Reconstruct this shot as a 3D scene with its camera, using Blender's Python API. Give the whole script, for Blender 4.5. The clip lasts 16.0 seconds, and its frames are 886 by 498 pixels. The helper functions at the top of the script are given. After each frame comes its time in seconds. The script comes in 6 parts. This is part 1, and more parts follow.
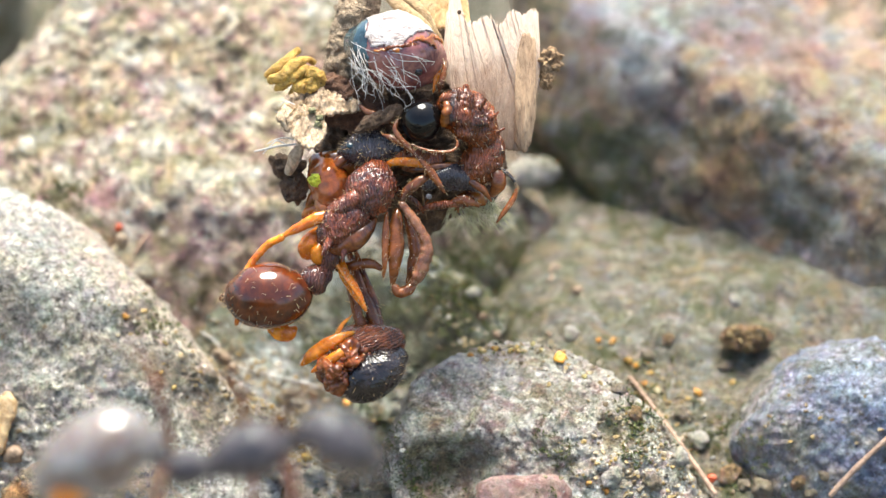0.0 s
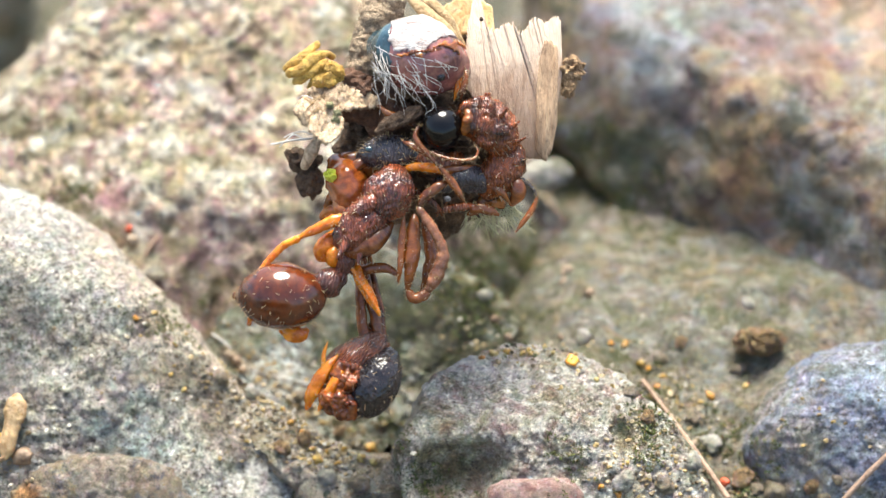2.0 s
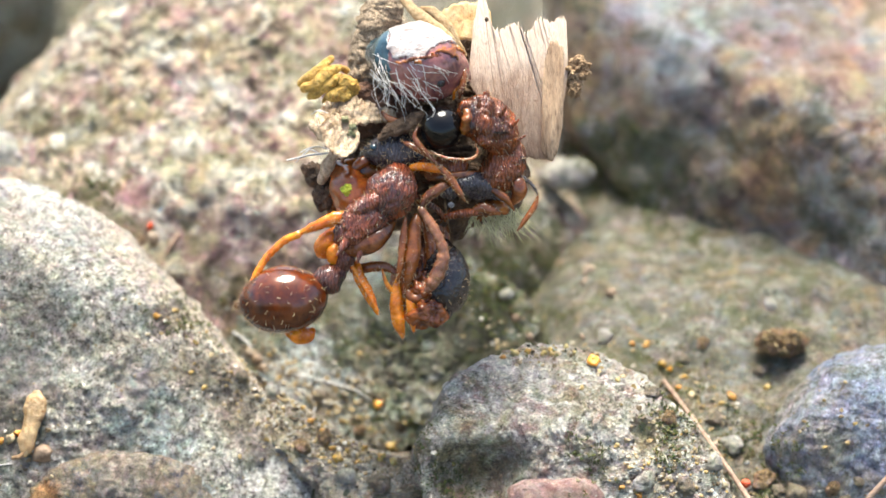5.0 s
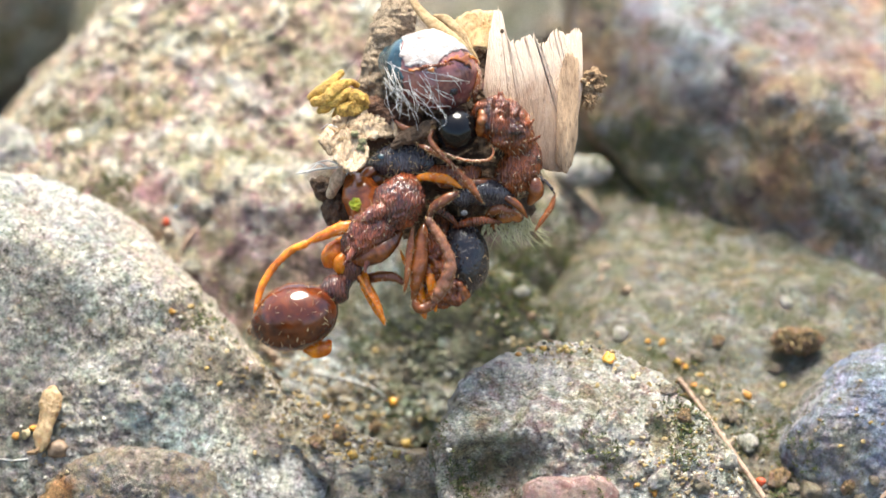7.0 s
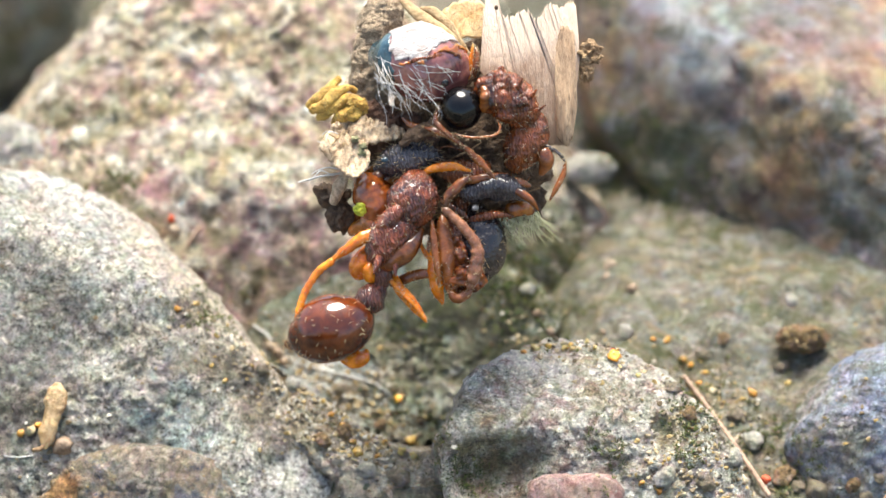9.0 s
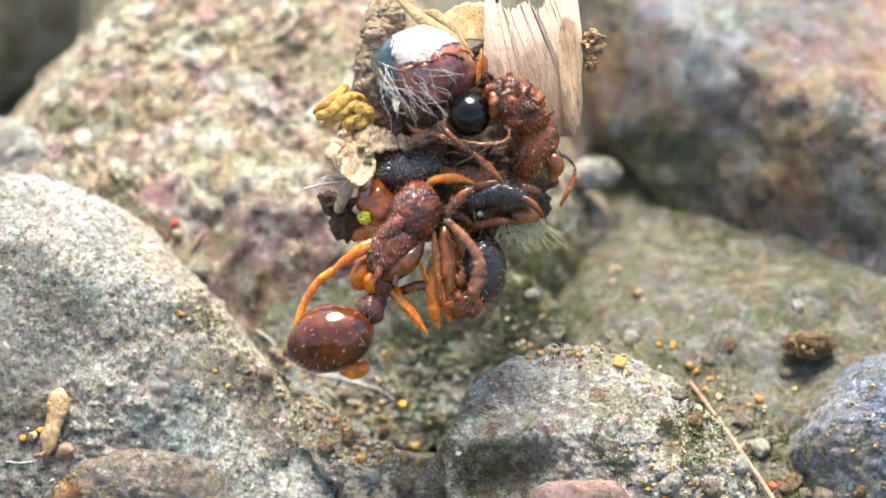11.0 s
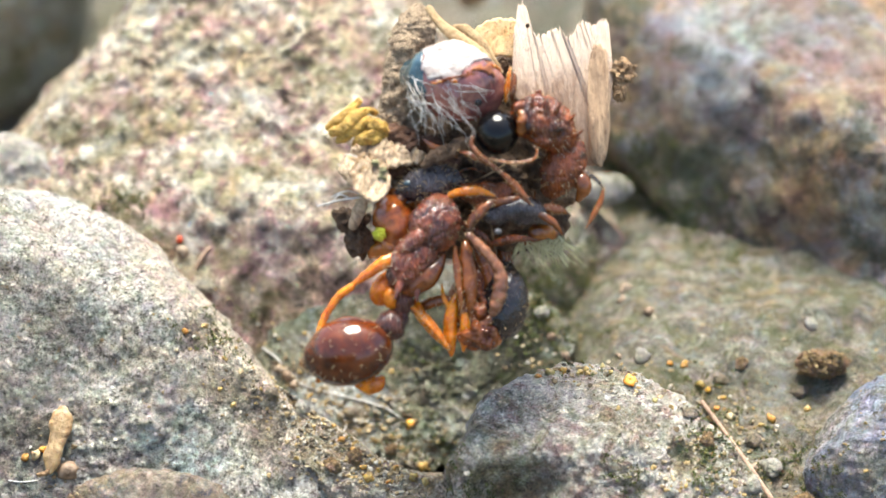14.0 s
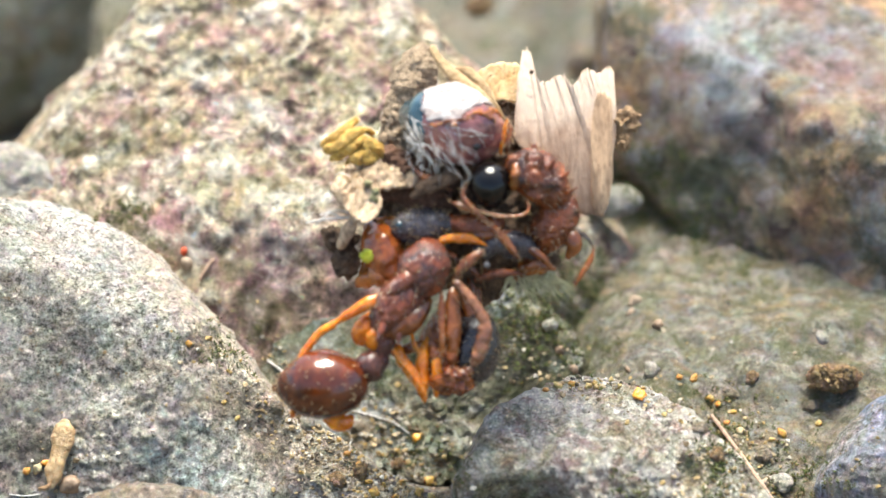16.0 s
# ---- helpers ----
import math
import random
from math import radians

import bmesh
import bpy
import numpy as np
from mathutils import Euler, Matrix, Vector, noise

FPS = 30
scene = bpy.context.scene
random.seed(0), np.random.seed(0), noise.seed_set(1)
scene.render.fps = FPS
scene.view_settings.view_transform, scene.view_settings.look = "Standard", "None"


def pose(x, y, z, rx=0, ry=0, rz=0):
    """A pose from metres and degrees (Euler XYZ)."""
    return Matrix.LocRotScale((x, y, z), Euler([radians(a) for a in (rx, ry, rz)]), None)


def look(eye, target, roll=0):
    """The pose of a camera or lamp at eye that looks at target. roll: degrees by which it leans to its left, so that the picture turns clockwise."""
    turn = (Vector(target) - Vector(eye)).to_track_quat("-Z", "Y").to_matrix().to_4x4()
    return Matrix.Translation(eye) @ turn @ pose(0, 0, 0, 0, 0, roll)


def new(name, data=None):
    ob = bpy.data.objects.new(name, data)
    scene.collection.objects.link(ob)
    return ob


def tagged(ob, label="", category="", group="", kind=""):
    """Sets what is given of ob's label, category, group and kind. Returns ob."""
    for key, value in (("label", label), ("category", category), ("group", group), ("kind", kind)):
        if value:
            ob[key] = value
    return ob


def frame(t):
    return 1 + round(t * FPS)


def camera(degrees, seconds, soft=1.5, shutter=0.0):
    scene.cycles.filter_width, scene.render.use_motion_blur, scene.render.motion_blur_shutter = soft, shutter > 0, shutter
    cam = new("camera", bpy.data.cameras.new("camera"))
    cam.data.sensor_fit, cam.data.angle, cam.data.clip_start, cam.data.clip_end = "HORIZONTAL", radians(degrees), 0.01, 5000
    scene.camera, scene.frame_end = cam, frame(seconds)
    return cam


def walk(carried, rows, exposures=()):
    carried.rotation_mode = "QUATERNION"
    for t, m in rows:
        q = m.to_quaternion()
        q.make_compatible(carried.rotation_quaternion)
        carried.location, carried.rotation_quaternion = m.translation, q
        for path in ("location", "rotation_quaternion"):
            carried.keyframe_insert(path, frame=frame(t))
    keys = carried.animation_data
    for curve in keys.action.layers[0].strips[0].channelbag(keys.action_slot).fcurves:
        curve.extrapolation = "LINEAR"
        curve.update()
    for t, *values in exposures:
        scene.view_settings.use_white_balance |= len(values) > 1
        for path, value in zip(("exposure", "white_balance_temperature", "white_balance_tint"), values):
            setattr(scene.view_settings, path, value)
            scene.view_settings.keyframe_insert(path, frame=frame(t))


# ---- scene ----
# A close view of a clump of dead ants and plant scraps, about 6 mm across, between pebbles. Lengths below are in millimetres.
MM = 0.001
FOV = 2 * math.degrees(math.atan(7.84 / 60.0))
cam = camera(FOV, 16.0, soft=1.4, shutter=0.8)
cam.data.dof.use_dof = True
cam.data.dof.focus_distance = 0.0588
cam.data.dof.aperture_fstop = 102.0
walk(cam, [
    (0, look((0.000000, -0.049522, 0.034676), (0.000864, -0.000356, 0.000285), -0.081)),
    (0.5, look((0.000000, -0.049433, 0.034613), (0.000814, -0.000254, 0.000242), -0.090)),
    (1, look((0.000000, -0.049350, 0.034556), (0.000762, -0.000169, 0.000187), -0.102)),
    (1.5, look((0.000000, -0.049299, 0.034519), (0.000711, -0.000116, 0.000153), -0.089)),
    (2, look((0.000000, -0.049277, 0.034504), (0.000662, -0.000089, 0.000144), -0.105)),
    (2.5, look((0.000000, -0.049240, 0.034478), (0.000610, -0.000050, 0.000122), -0.067)),
    (3, look((0.000000, -0.049148, 0.034414), (0.000551, 0.000045, 0.000062), -0.001)),
    (3.5, look((0.000000, -0.049149, 0.034414), (0.000498, 0.000043, 0.000061), -0.054)),
    (4, look((0.000000, -0.049147, 0.034413), (0.000430, 0.000042, 0.000055), -0.069)),
    (6.5, look((0.000000, -0.049149, 0.034415), (0.000061, 0.000009, 0.000013), 0.001)),
    (7, look((0.000000, -0.049149, 0.034415), (0.000000, -0.000000, 0.000000), 0.000)),
    (7.5, look((0.000000, -0.049159, 0.034422), (-0.000047, -0.000020, -0.000008), 0.039)),
    (8, look((0.000000, -0.049163, 0.034424), (-0.000078, -0.000035, -0.000021), 0.037)),
    (8.5, look((0.000000, -0.049149, 0.034415), (-0.000092, -0.000026, -0.000038), 0.000)),
    (9, look((0.000000, -0.049140, 0.034408), (-0.000093, -0.000018, -0.000044), 0.002)),
    (11.5, look((0.000000, -0.048742, 0.034130), (-0.000204, 0.000458, -0.000213), 0.053)),
    (12, look((0.000000, -0.048650, 0.034065), (-0.000227, 0.000579, -0.000235), 0.047)),
    (12.5, look((0.000000, -0.048537, 0.033986), (-0.000249, 0.000720, -0.000273), 0.028)),
    (13, look((0.000000, -0.048448, 0.033924), (-0.000274, 0.000839, -0.000295), 0.029)),
    (13.5, look((0.000000, -0.048325, 0.033838), (-0.000301, 0.000991, -0.000338), 0.047)),
    (14, look((0.000000, -0.048215, 0.033760), (-0.000327, 0.001130, -0.000374), 0.018)),
    (14.5, look((0.000000, -0.048084, 0.033669), (-0.000358, 0.001292, -0.000423), 0.040)),
    (15, look((0.000000, -0.047946, 0.033572), (-0.000389, 0.001460, -0.000476), 0.035)),
    (15.5, look((0.000000, -0.047787, 0.033461), (-0.000425, 0.001651, -0.000541), 0.028)),
    (16, look((0.000000, -0.047633, 0.033353), (-0.000456, 0.001835, -0.000605), 0.034)),
], exposures=((0.0, 1.50, 6500, 5), (16.0, 1.50, 6500, 5)))

# ---- world and sun ----
SUN_FROM = Vector((0.02, 0.36, 0.93)).normalized()
world = bpy.data.worlds.new("sky")
scene.world = world
world.use_nodes = True
wn = world.node_tree
sky = wn.nodes.new("ShaderNodeTexSky")
sky.sky_type, sky.sun_disc = "NISHITA", False
sky.sun_elevation = math.asin(SUN_FROM.z)
sky.sun_rotation = math.atan2(SUN_FROM.x, SUN_FROM.y)
sky.air_density, sky.dust_density, sky.ozone_density = 1.0, 3.0, 0.6
wn.links.new(sky.outputs["Color"], wn.nodes["Background"].inputs["Color"])
wn.nodes["Background"].inputs["Strength"].default_value = 0.13
sun_data = bpy.data.lights.new("sun", "SUN")
sun_data.energy, sun_data.angle, sun_data.color = 3.6, radians(30), (1.0, 0.955, 0.87)
sun = new("sun", sun_data)
sun.matrix_world = look(SUN_FROM, (0, 0, 0))


# ---- materials ----
def nodes_of(name, rough=0.6):
    m = bpy.data.materials.new(name)
    m.use_nodes = True
    nt = m.node_tree
    b = nt.nodes["Principled BSDF"]
    b.inputs["Roughness"].default_value = rough
    return m, nt, b


def tex(nt, kind, scale, detail=4.0, rough=0.6, distort=0.0, coord=None):
    """A noise (or cells) texture on the object's own coordinates; scale counts features per millimetre."""
    if coord is None:
        coord = nt.nodes.new("ShaderNodeTexCoord").outputs["Object"]
    if kind == "noise":
        n = nt.nodes.new("ShaderNodeTexNoise")
        n.inputs["Detail"].default_value, n.inputs["Roughness"].default_value = detail, rough
        n.inputs["Distortion"].default_value = distort
    else:
        n = nt.nodes.new("ShaderNodeTexVoronoi")
    n.inputs["Scale"].default_value = scale / MM
    nt.links.new(coord, n.inputs["Vector"])
    return n


def ramp(nt, source, stops):
    r = nt.nodes.new("ShaderNodeValToRGB")
    el = r.color_ramp.elements
    while len(el) < len(stops):
        el.new(0.5)
    for e, (p, c) in zip(el, stops):
        e.position, e.color = p, (*c, 1) if len(c) == 3 else c
    nt.links.new(source, r.inputs["Fac"])
    return r.outputs["Color"]


def mix(nt, fac, a, b, blend="MIX"):
    n = nt.nodes.new("ShaderNodeMix")
    n.data_type, n.blend_type, n.clamp_result = "RGBA", blend, blend == "OVERLAY"
    for sock, v in ((n.inputs["Factor"], fac), (n.inputs["A"], a), (n.inputs["B"], b)):
        if isinstance(v, (int, float)):
            sock.default_value = v
        elif isinstance(v, tuple):
            sock.default_value = (*v, 1)
        else:
            nt.links.new(v, sock)
    return n.outputs["Result"]


def bump(nt, b, height, dist, strength=1.0):
    n = nt.nodes.new("ShaderNodeBump")
    n.inputs["Distance"].default_value, n.inputs["Strength"].default_value = dist * MM, strength
    old = b.inputs["Normal"].links[0].from_socket if b.inputs["Normal"].links else None
    if old:
        nt.links.new(old, n.inputs["Normal"])
    nt.links.new(height, n.inputs["Height"])
    nt.links.new(n.outputs["Normal"], b.inputs["Normal"])


BW = [(0.0, (0, 0, 0)), (1.0, (1, 1, 1))]


def stone_material(name, big, patch, moss=0.35, dark=0.5, grain=9.0, size=0.45, moss_colour=(0.10, 0.11, 0.03), tints=((0.46, 0.30, 0.12), (0.30, 0.22, 0.27)), tint=0.5, relief=0.30, zones=()):
    """Weathered stone: broad colour zones (big: three colours), blotches of lichen (patch: two colours), fine dark and
    bright mineral grains, and thin moss. zones: colours with a place of their own on the stone, crusts and moss and on
    some stones painted shade or sunlight, as bands (slope a, slope b, start, softness, colour, amount) or spots (a, b,
    radius, colour, amount), with broken edges."""
    m, nt, b = nodes_of(name, 0.75)
    broad = ramp(nt, tex(nt, "noise", size, 5, 0.6, 0.4).outputs["Fac"], [(0.34, big[0]), (0.5, big[1]), (0.66, big[2])])
    lich = tex(nt, "noise", size * 3.1, 8, 0.72, 0.3)
    f1 = ramp(nt, lich.outputs["Fac"], [(0.46, (0, 0, 0)), (0.60, (1, 1, 1))])
    c = mix(nt, f1, broad, patch[0])
    f2 = ramp(nt, tex(nt, "noise", size * 5.3, 8, 0.75, 0.2).outputs["Fac"], [(0.53, (0, 0, 0)), (0.62, (1, 1, 1))])
    c = mix(nt, f2, c, patch[1])
    # stains of two hues
    for k, hue in enumerate(tints):
        st = ramp(nt, tex(nt, "noise", size * (2.3 + 1.3 * k), 6, 0.68, 0.8).outputs["Fac"], [(0.50, (0, 0, 0)), (0.64, (tint, tint, tint))])
        c = mix(nt, st, c, hue)
    # colours with a place of their own: crusts, moss, and some painted light and shade
    if zones:
        ragged = tex(nt, "noise", size * 2.6, 8, 0.72, 0.4).outputs["Fac"]
        xyz = nt.nodes.new("ShaderNodeSeparateXYZ")
        nt.links.new(nt.nodes.new("ShaderNodeTexCoord").outputs["Object"], xyz.inputs["Vector"])

        def calc(op, p, q):
            n = nt.nodes.new("ShaderNodeMath")
            n.operation = op
            for sock, v in zip(n.inputs, (p, q)):
                if isinstance(v, (int, float)):
                    sock.default_value = v
                else:
                    nt.links.new(v, sock)
            return n.outputs["Value"]
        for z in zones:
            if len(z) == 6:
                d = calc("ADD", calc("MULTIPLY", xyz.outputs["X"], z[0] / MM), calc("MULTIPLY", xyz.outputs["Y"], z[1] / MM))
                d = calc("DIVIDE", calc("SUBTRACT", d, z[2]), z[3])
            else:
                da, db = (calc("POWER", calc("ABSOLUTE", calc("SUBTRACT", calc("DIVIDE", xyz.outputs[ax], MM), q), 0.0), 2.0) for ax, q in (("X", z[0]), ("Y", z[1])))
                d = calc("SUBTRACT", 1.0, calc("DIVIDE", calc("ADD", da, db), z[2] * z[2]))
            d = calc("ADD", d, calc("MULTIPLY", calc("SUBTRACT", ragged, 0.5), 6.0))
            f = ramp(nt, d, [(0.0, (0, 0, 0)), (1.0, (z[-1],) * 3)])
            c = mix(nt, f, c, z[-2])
    pepper = ramp(nt, tex(nt, "noise", size * 1.3, 4, 0.6, 0.5).outputs["Fac"], [(0.38, (0.5, 0.5, 0.5)), (0.58, (1, 1, 1))])
    # mineral grains of two sizes, each with a tone of its own
    fine = tex(nt, "noise", grain * 0.8, 6, 0.85)
    g = ramp(nt, fine.outputs["Fac"], [(0.37, (0.08, 0.07, 0.06)), (0.43, (0.50, 0.47, 0.43)), (0.50, (0.98, 0.96, 0.93)), (0.56, (1.25, 1.22, 1.18)), (0.62, (2.1, 2.05, 1.97))])
    c = mix(nt, mix(nt, min(1.0, dark * 1.3), (0.0, 0.0, 0.0), pepper), c, mix(nt, 1.0, c, g, "MULTIPLY"))
    bump(nt, b, fine.outputs["Fac"], 0.10, 1.0)
    hues = tex(nt, "noise", grain * 0.35, 7, 0.75, 0.3)
    spread = nt.nodes.new("ShaderNodeHueSaturation")
    spread.inputs["Saturation"].default_value, spread.inputs["Value"].default_value = 1.6, 0.95
    nt.links.new(hues.outputs["Color"], spread.inputs["Color"])
    c = mix(nt, 0.25, c, spread.outputs["Color"], "OVERLAY")
    cells = tex(nt, "cells", grain * 2.1)
    tone = nt.nodes.new("ShaderNodeSeparateColor")
    nt.links.new(cells.outputs["Color"], tone.inputs["Color"])
    g = ramp(nt, tone.outputs["Red"], [(0.0, (0.08, 0.07, 0.06)), (0.12, (0.45, 0.42, 0.39)), (0.40, (0.92, 0.90, 0.87)), (0.85, (1.1, 1.08, 1.04)), (1.0, (2.0, 1.95, 1.87))])
    c = mix(nt, mix(nt, dark * 0.6, (0.0, 0.0, 0.0), pepper), c, mix(nt, 1.0, c, g, "MULTIPLY"))
    bump(nt, b, cells.outputs["Distance"], 0.012, 0.8)
    specks = ramp(nt, tex(nt, "noise", grain * 0.9, 5, 0.75).outputs["Fac"], [(0.36, (1, 1, 1)), (0.42, (0, 0, 0))])
    c = mix(nt, mix(nt, dark, (0.0, 0.0, 0.0), specks), c, (0.035, 0.03, 0.025))
    rust = ramp(nt, tex(nt, "noise", grain * 0.45, 6, 0.75, 0.6).outputs["Fac"], [(0.62, (0, 0, 0)), (0.68, (0.7, 0.7, 0.7))])
    c = mix(nt, mix(nt, dark, (0.0, 0.0, 0.0), rust), c, (0.36, 0.20, 0.07))
    mo = ramp(nt, tex(nt, "noise", size * 1.7, 8, 0.78, 0.5).outputs["Fac"], [(0.51, (0, 0, 0)), (0.60, (1, 1, 1))])
    c = mix(nt, mix(nt, moss, (0.0, 0.0, 0.0), mo), c, moss_colour)
    nt.links.new(c, b.inputs["Base Color"])
    bump(nt, b, tex(nt, "noise", 3.0, 10, 0.78).outputs["Fac"], relief, 1.0)
    b.inputs["Specular IOR Level"].default_value = 0.4
    return m


# Zones mix in crest sunlight and shading on the brown left corner.
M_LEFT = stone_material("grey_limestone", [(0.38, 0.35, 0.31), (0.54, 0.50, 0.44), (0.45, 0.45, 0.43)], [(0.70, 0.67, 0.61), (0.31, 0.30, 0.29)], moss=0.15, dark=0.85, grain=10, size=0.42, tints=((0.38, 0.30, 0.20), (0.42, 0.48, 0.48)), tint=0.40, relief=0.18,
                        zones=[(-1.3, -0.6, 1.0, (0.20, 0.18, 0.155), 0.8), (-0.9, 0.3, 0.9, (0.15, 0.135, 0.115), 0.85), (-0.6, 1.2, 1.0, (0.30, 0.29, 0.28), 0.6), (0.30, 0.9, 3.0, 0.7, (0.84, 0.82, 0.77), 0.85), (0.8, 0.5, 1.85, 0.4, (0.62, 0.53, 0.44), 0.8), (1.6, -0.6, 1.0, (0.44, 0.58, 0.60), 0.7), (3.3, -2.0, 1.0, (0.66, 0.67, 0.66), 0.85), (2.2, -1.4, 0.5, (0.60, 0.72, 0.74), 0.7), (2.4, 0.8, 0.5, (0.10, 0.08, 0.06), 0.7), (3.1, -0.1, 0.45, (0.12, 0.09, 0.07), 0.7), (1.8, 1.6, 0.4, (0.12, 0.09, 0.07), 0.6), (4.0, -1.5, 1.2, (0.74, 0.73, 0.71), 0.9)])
M_BACK = stone_material("pink_lichen_stone", [(0.56, 0.45, 0.30), (0.66, 0.57, 0.40), (0.46, 0.31, 0.28)], [(0.92, 0.87, 0.76), (0.34, 0.19, 0.20)], moss=0.55, dark=0.75, grain=4.5, size=0.42, moss_colour=(0.17, 0.17, 0.05), tints=((0.52, 0.38, 0.18), (0.42, 0.21, 0.24)), tint=0.7,
                        zones=[(-0.5, 0.5, 1.0, 3.0, (0.86, 0.74, 0.50), 0.5), (1.5, -5.0, 2.5, (0.42, 0.24, 0.26), 0.55)])
# Painted in: the clump's shadow over moss, and a lit ledge and lip.
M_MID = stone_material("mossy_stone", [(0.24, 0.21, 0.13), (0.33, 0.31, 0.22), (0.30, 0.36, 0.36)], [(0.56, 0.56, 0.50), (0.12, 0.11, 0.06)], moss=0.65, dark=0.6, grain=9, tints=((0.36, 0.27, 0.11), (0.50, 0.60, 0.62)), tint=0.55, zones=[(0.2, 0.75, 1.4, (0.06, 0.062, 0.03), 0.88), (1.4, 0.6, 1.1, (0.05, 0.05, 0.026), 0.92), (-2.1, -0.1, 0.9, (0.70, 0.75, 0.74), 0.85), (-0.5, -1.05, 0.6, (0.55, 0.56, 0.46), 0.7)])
# Left spots: moss and earth tones with the hollow's shade painted in.
M_FRONT = stone_material("pale_speckled_stone", [(0.50, 0.45, 0.37), (0.62, 0.58, 0.52), (0.45, 0.43, 0.36)], [(0.80, 0.78, 0.72), (0.38, 0.29, 0.26)], moss=0.45, dark=0.7, grain=9, size=0.6, tints=((0.44, 0.32, 0.16), (0.34, 0.25, 0.26)), tint=0.55, zones=[(-2.0, 0.05, 0.8, (0.24, 0.22, 0.09), 0.6), (-1.35, -0.2, 0.7, (0.17, 0.18, 0.09), 0.55), (-1.8, -0.75, 0.8, (0.22, 0.13, 0.08), 0.6), (1.3, 0.35, 0.5, (0.14, 0.15, 0.05), 0.6)])
M_BANK = stone_material("tan_gritty_stone", [(0.58, 0.49, 0.37), (0.68, 0.60, 0.49), (0.62, 0.52, 0.43)], [(0.80, 0.76, 0.68), (0.42, 0.32, 0.22)], moss=0.35, dark=0.65, grain=9, size=0.7, tints=((0.52, 0.37, 0.15), (0.44, 0.32, 0.29)), tint=0.5)
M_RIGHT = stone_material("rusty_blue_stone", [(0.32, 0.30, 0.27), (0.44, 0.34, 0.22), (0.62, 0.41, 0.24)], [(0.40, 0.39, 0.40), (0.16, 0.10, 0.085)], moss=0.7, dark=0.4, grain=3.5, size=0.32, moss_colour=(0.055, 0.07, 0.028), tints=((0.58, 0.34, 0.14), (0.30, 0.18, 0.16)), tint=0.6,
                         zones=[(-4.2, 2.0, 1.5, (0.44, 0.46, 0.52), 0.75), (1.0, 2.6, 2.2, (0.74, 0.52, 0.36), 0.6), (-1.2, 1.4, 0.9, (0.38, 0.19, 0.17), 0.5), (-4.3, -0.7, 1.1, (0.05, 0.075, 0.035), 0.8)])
# The pale blue spot paints the highlight along the upper ridge.
M_BLUE = stone_material("blue_stone", [(0.17, 0.18, 0.24), (0.28, 0.32, 0.46), (0.30, 0.28, 0.26)], [(0.52, 0.57, 0.70), (0.17, 0.14, 0.12)], moss=0.4, dark=0.7, grain=10, tints=((0.40, 0.32, 0.22), (0.14, 0.14, 0.18)), tint=0.6, zones=[(-0.9, -1.1, 1.1, (0.42, 0.37, 0.28), 0.75), (-1.2, 0.4, 0.7, (0.40, 0.37, 0.34), 0.6), (0.3, 0.9, 0.7, (0.50, 0.58, 0.76), 0.6)])
M_PALE = stone_material("whitish_stone", [(0.54, 0.49, 0.41), (0.60, 0.55, 0.48), (0.46, 0.46, 0.45)], [(0.66, 0.64, 0.60), (0.40, 0.42, 0.45)], moss=0.2, dark=0.4, grain=7)
M_PINK = stone_material("pink_pebble_stone", [(0.50, 0.29, 0.25), (0.56, 0.37, 0.32), (0.46, 0.28, 0.26)], [(0.64, 0.50, 0.45), (0.40, 0.22, 0.19)], moss=0.05, dark=0.35, grain=8, tints=((0.50, 0.34, 0.24), (0.48, 0.24, 0.24)), tint=0.4)
# The dark spot joins moss with shade cast beside the clump.
M_SOIL = stone_material("silty_soil", [(0.17, 0.15, 0.10), (0.225, 0.20, 0.145), (0.19, 0.185, 0.15)], [(0.38, 0.35, 0.29), (0.12, 0.11, 0.075)], moss=0.65, dark=0.5, grain=7, size=0.65, tints=((0.34, 0.24, 0.11), (0.27, 0.30, 0.31)), tint=0.55, zones=[(1.4, 1.7, 0.9, (0.085, 0.085, 0.04), 0.8)])
M_CRUMB = stone_material("brown_earth", [(0.26, 0.155, 0.065), (0.38, 0.24, 0.11), (0.18, 0.10, 0.05)], [(0.46, 0.31, 0.15), (0.13, 0.08, 0.045)], moss=0.0, dark=0.6, grain=12, size=2.5)
M_SLATE = stone_material("brown_slate", [(0.30, 0.22, 0.15), (0.36, 0.29, 0.21), (0.16, 0.19, 0.24)], [(0.42, 0.35, 0.27), (0.13, 0.14, 0.18)], moss=0.2, dark=0.45, grain=8, size=0.6, tints=((0.52, 0.28, 0.08), (0.20, 0.23, 0.30)), tint=0.6)
M_LAYER = stone_material("layered_slate", [(0.30, 0.22, 0.15), (0.38, 0.30, 0.22), (0.17, 0.20, 0.25)], [(0.50, 0.43, 0.35), (0.13, 0.14, 0.18)], moss=0.15, dark=0.55, grain=10, size=0.6, tints=((0.40, 0.28, 0.15), (0.20, 0.23, 0.30)), tint=0.6, zones=[(0.2, -0.3, 1.0, (0.11, 0.125, 0.17), 0.85), (-1.25, 0.25, 0.4, (0.52, 0.27, 0.08), 0.8), (0.3, 0.85, 0.7, (0.44, 0.37, 0.30), 0.7)])


# ---- shapes ----
def lattice(ix, iy, iz, seed):
    h = (ix * 374761393 + iy * 668265263 + iz * 2147483647 + seed * 1274126177) & 0xFFFFFFFF
    h = ((h ^ (h >> 13)) * 1274126177) & 0xFFFFFFFF
    return ((h ^ (h >> 16)) & 0xFFFF) / 32767.5 - 1.0


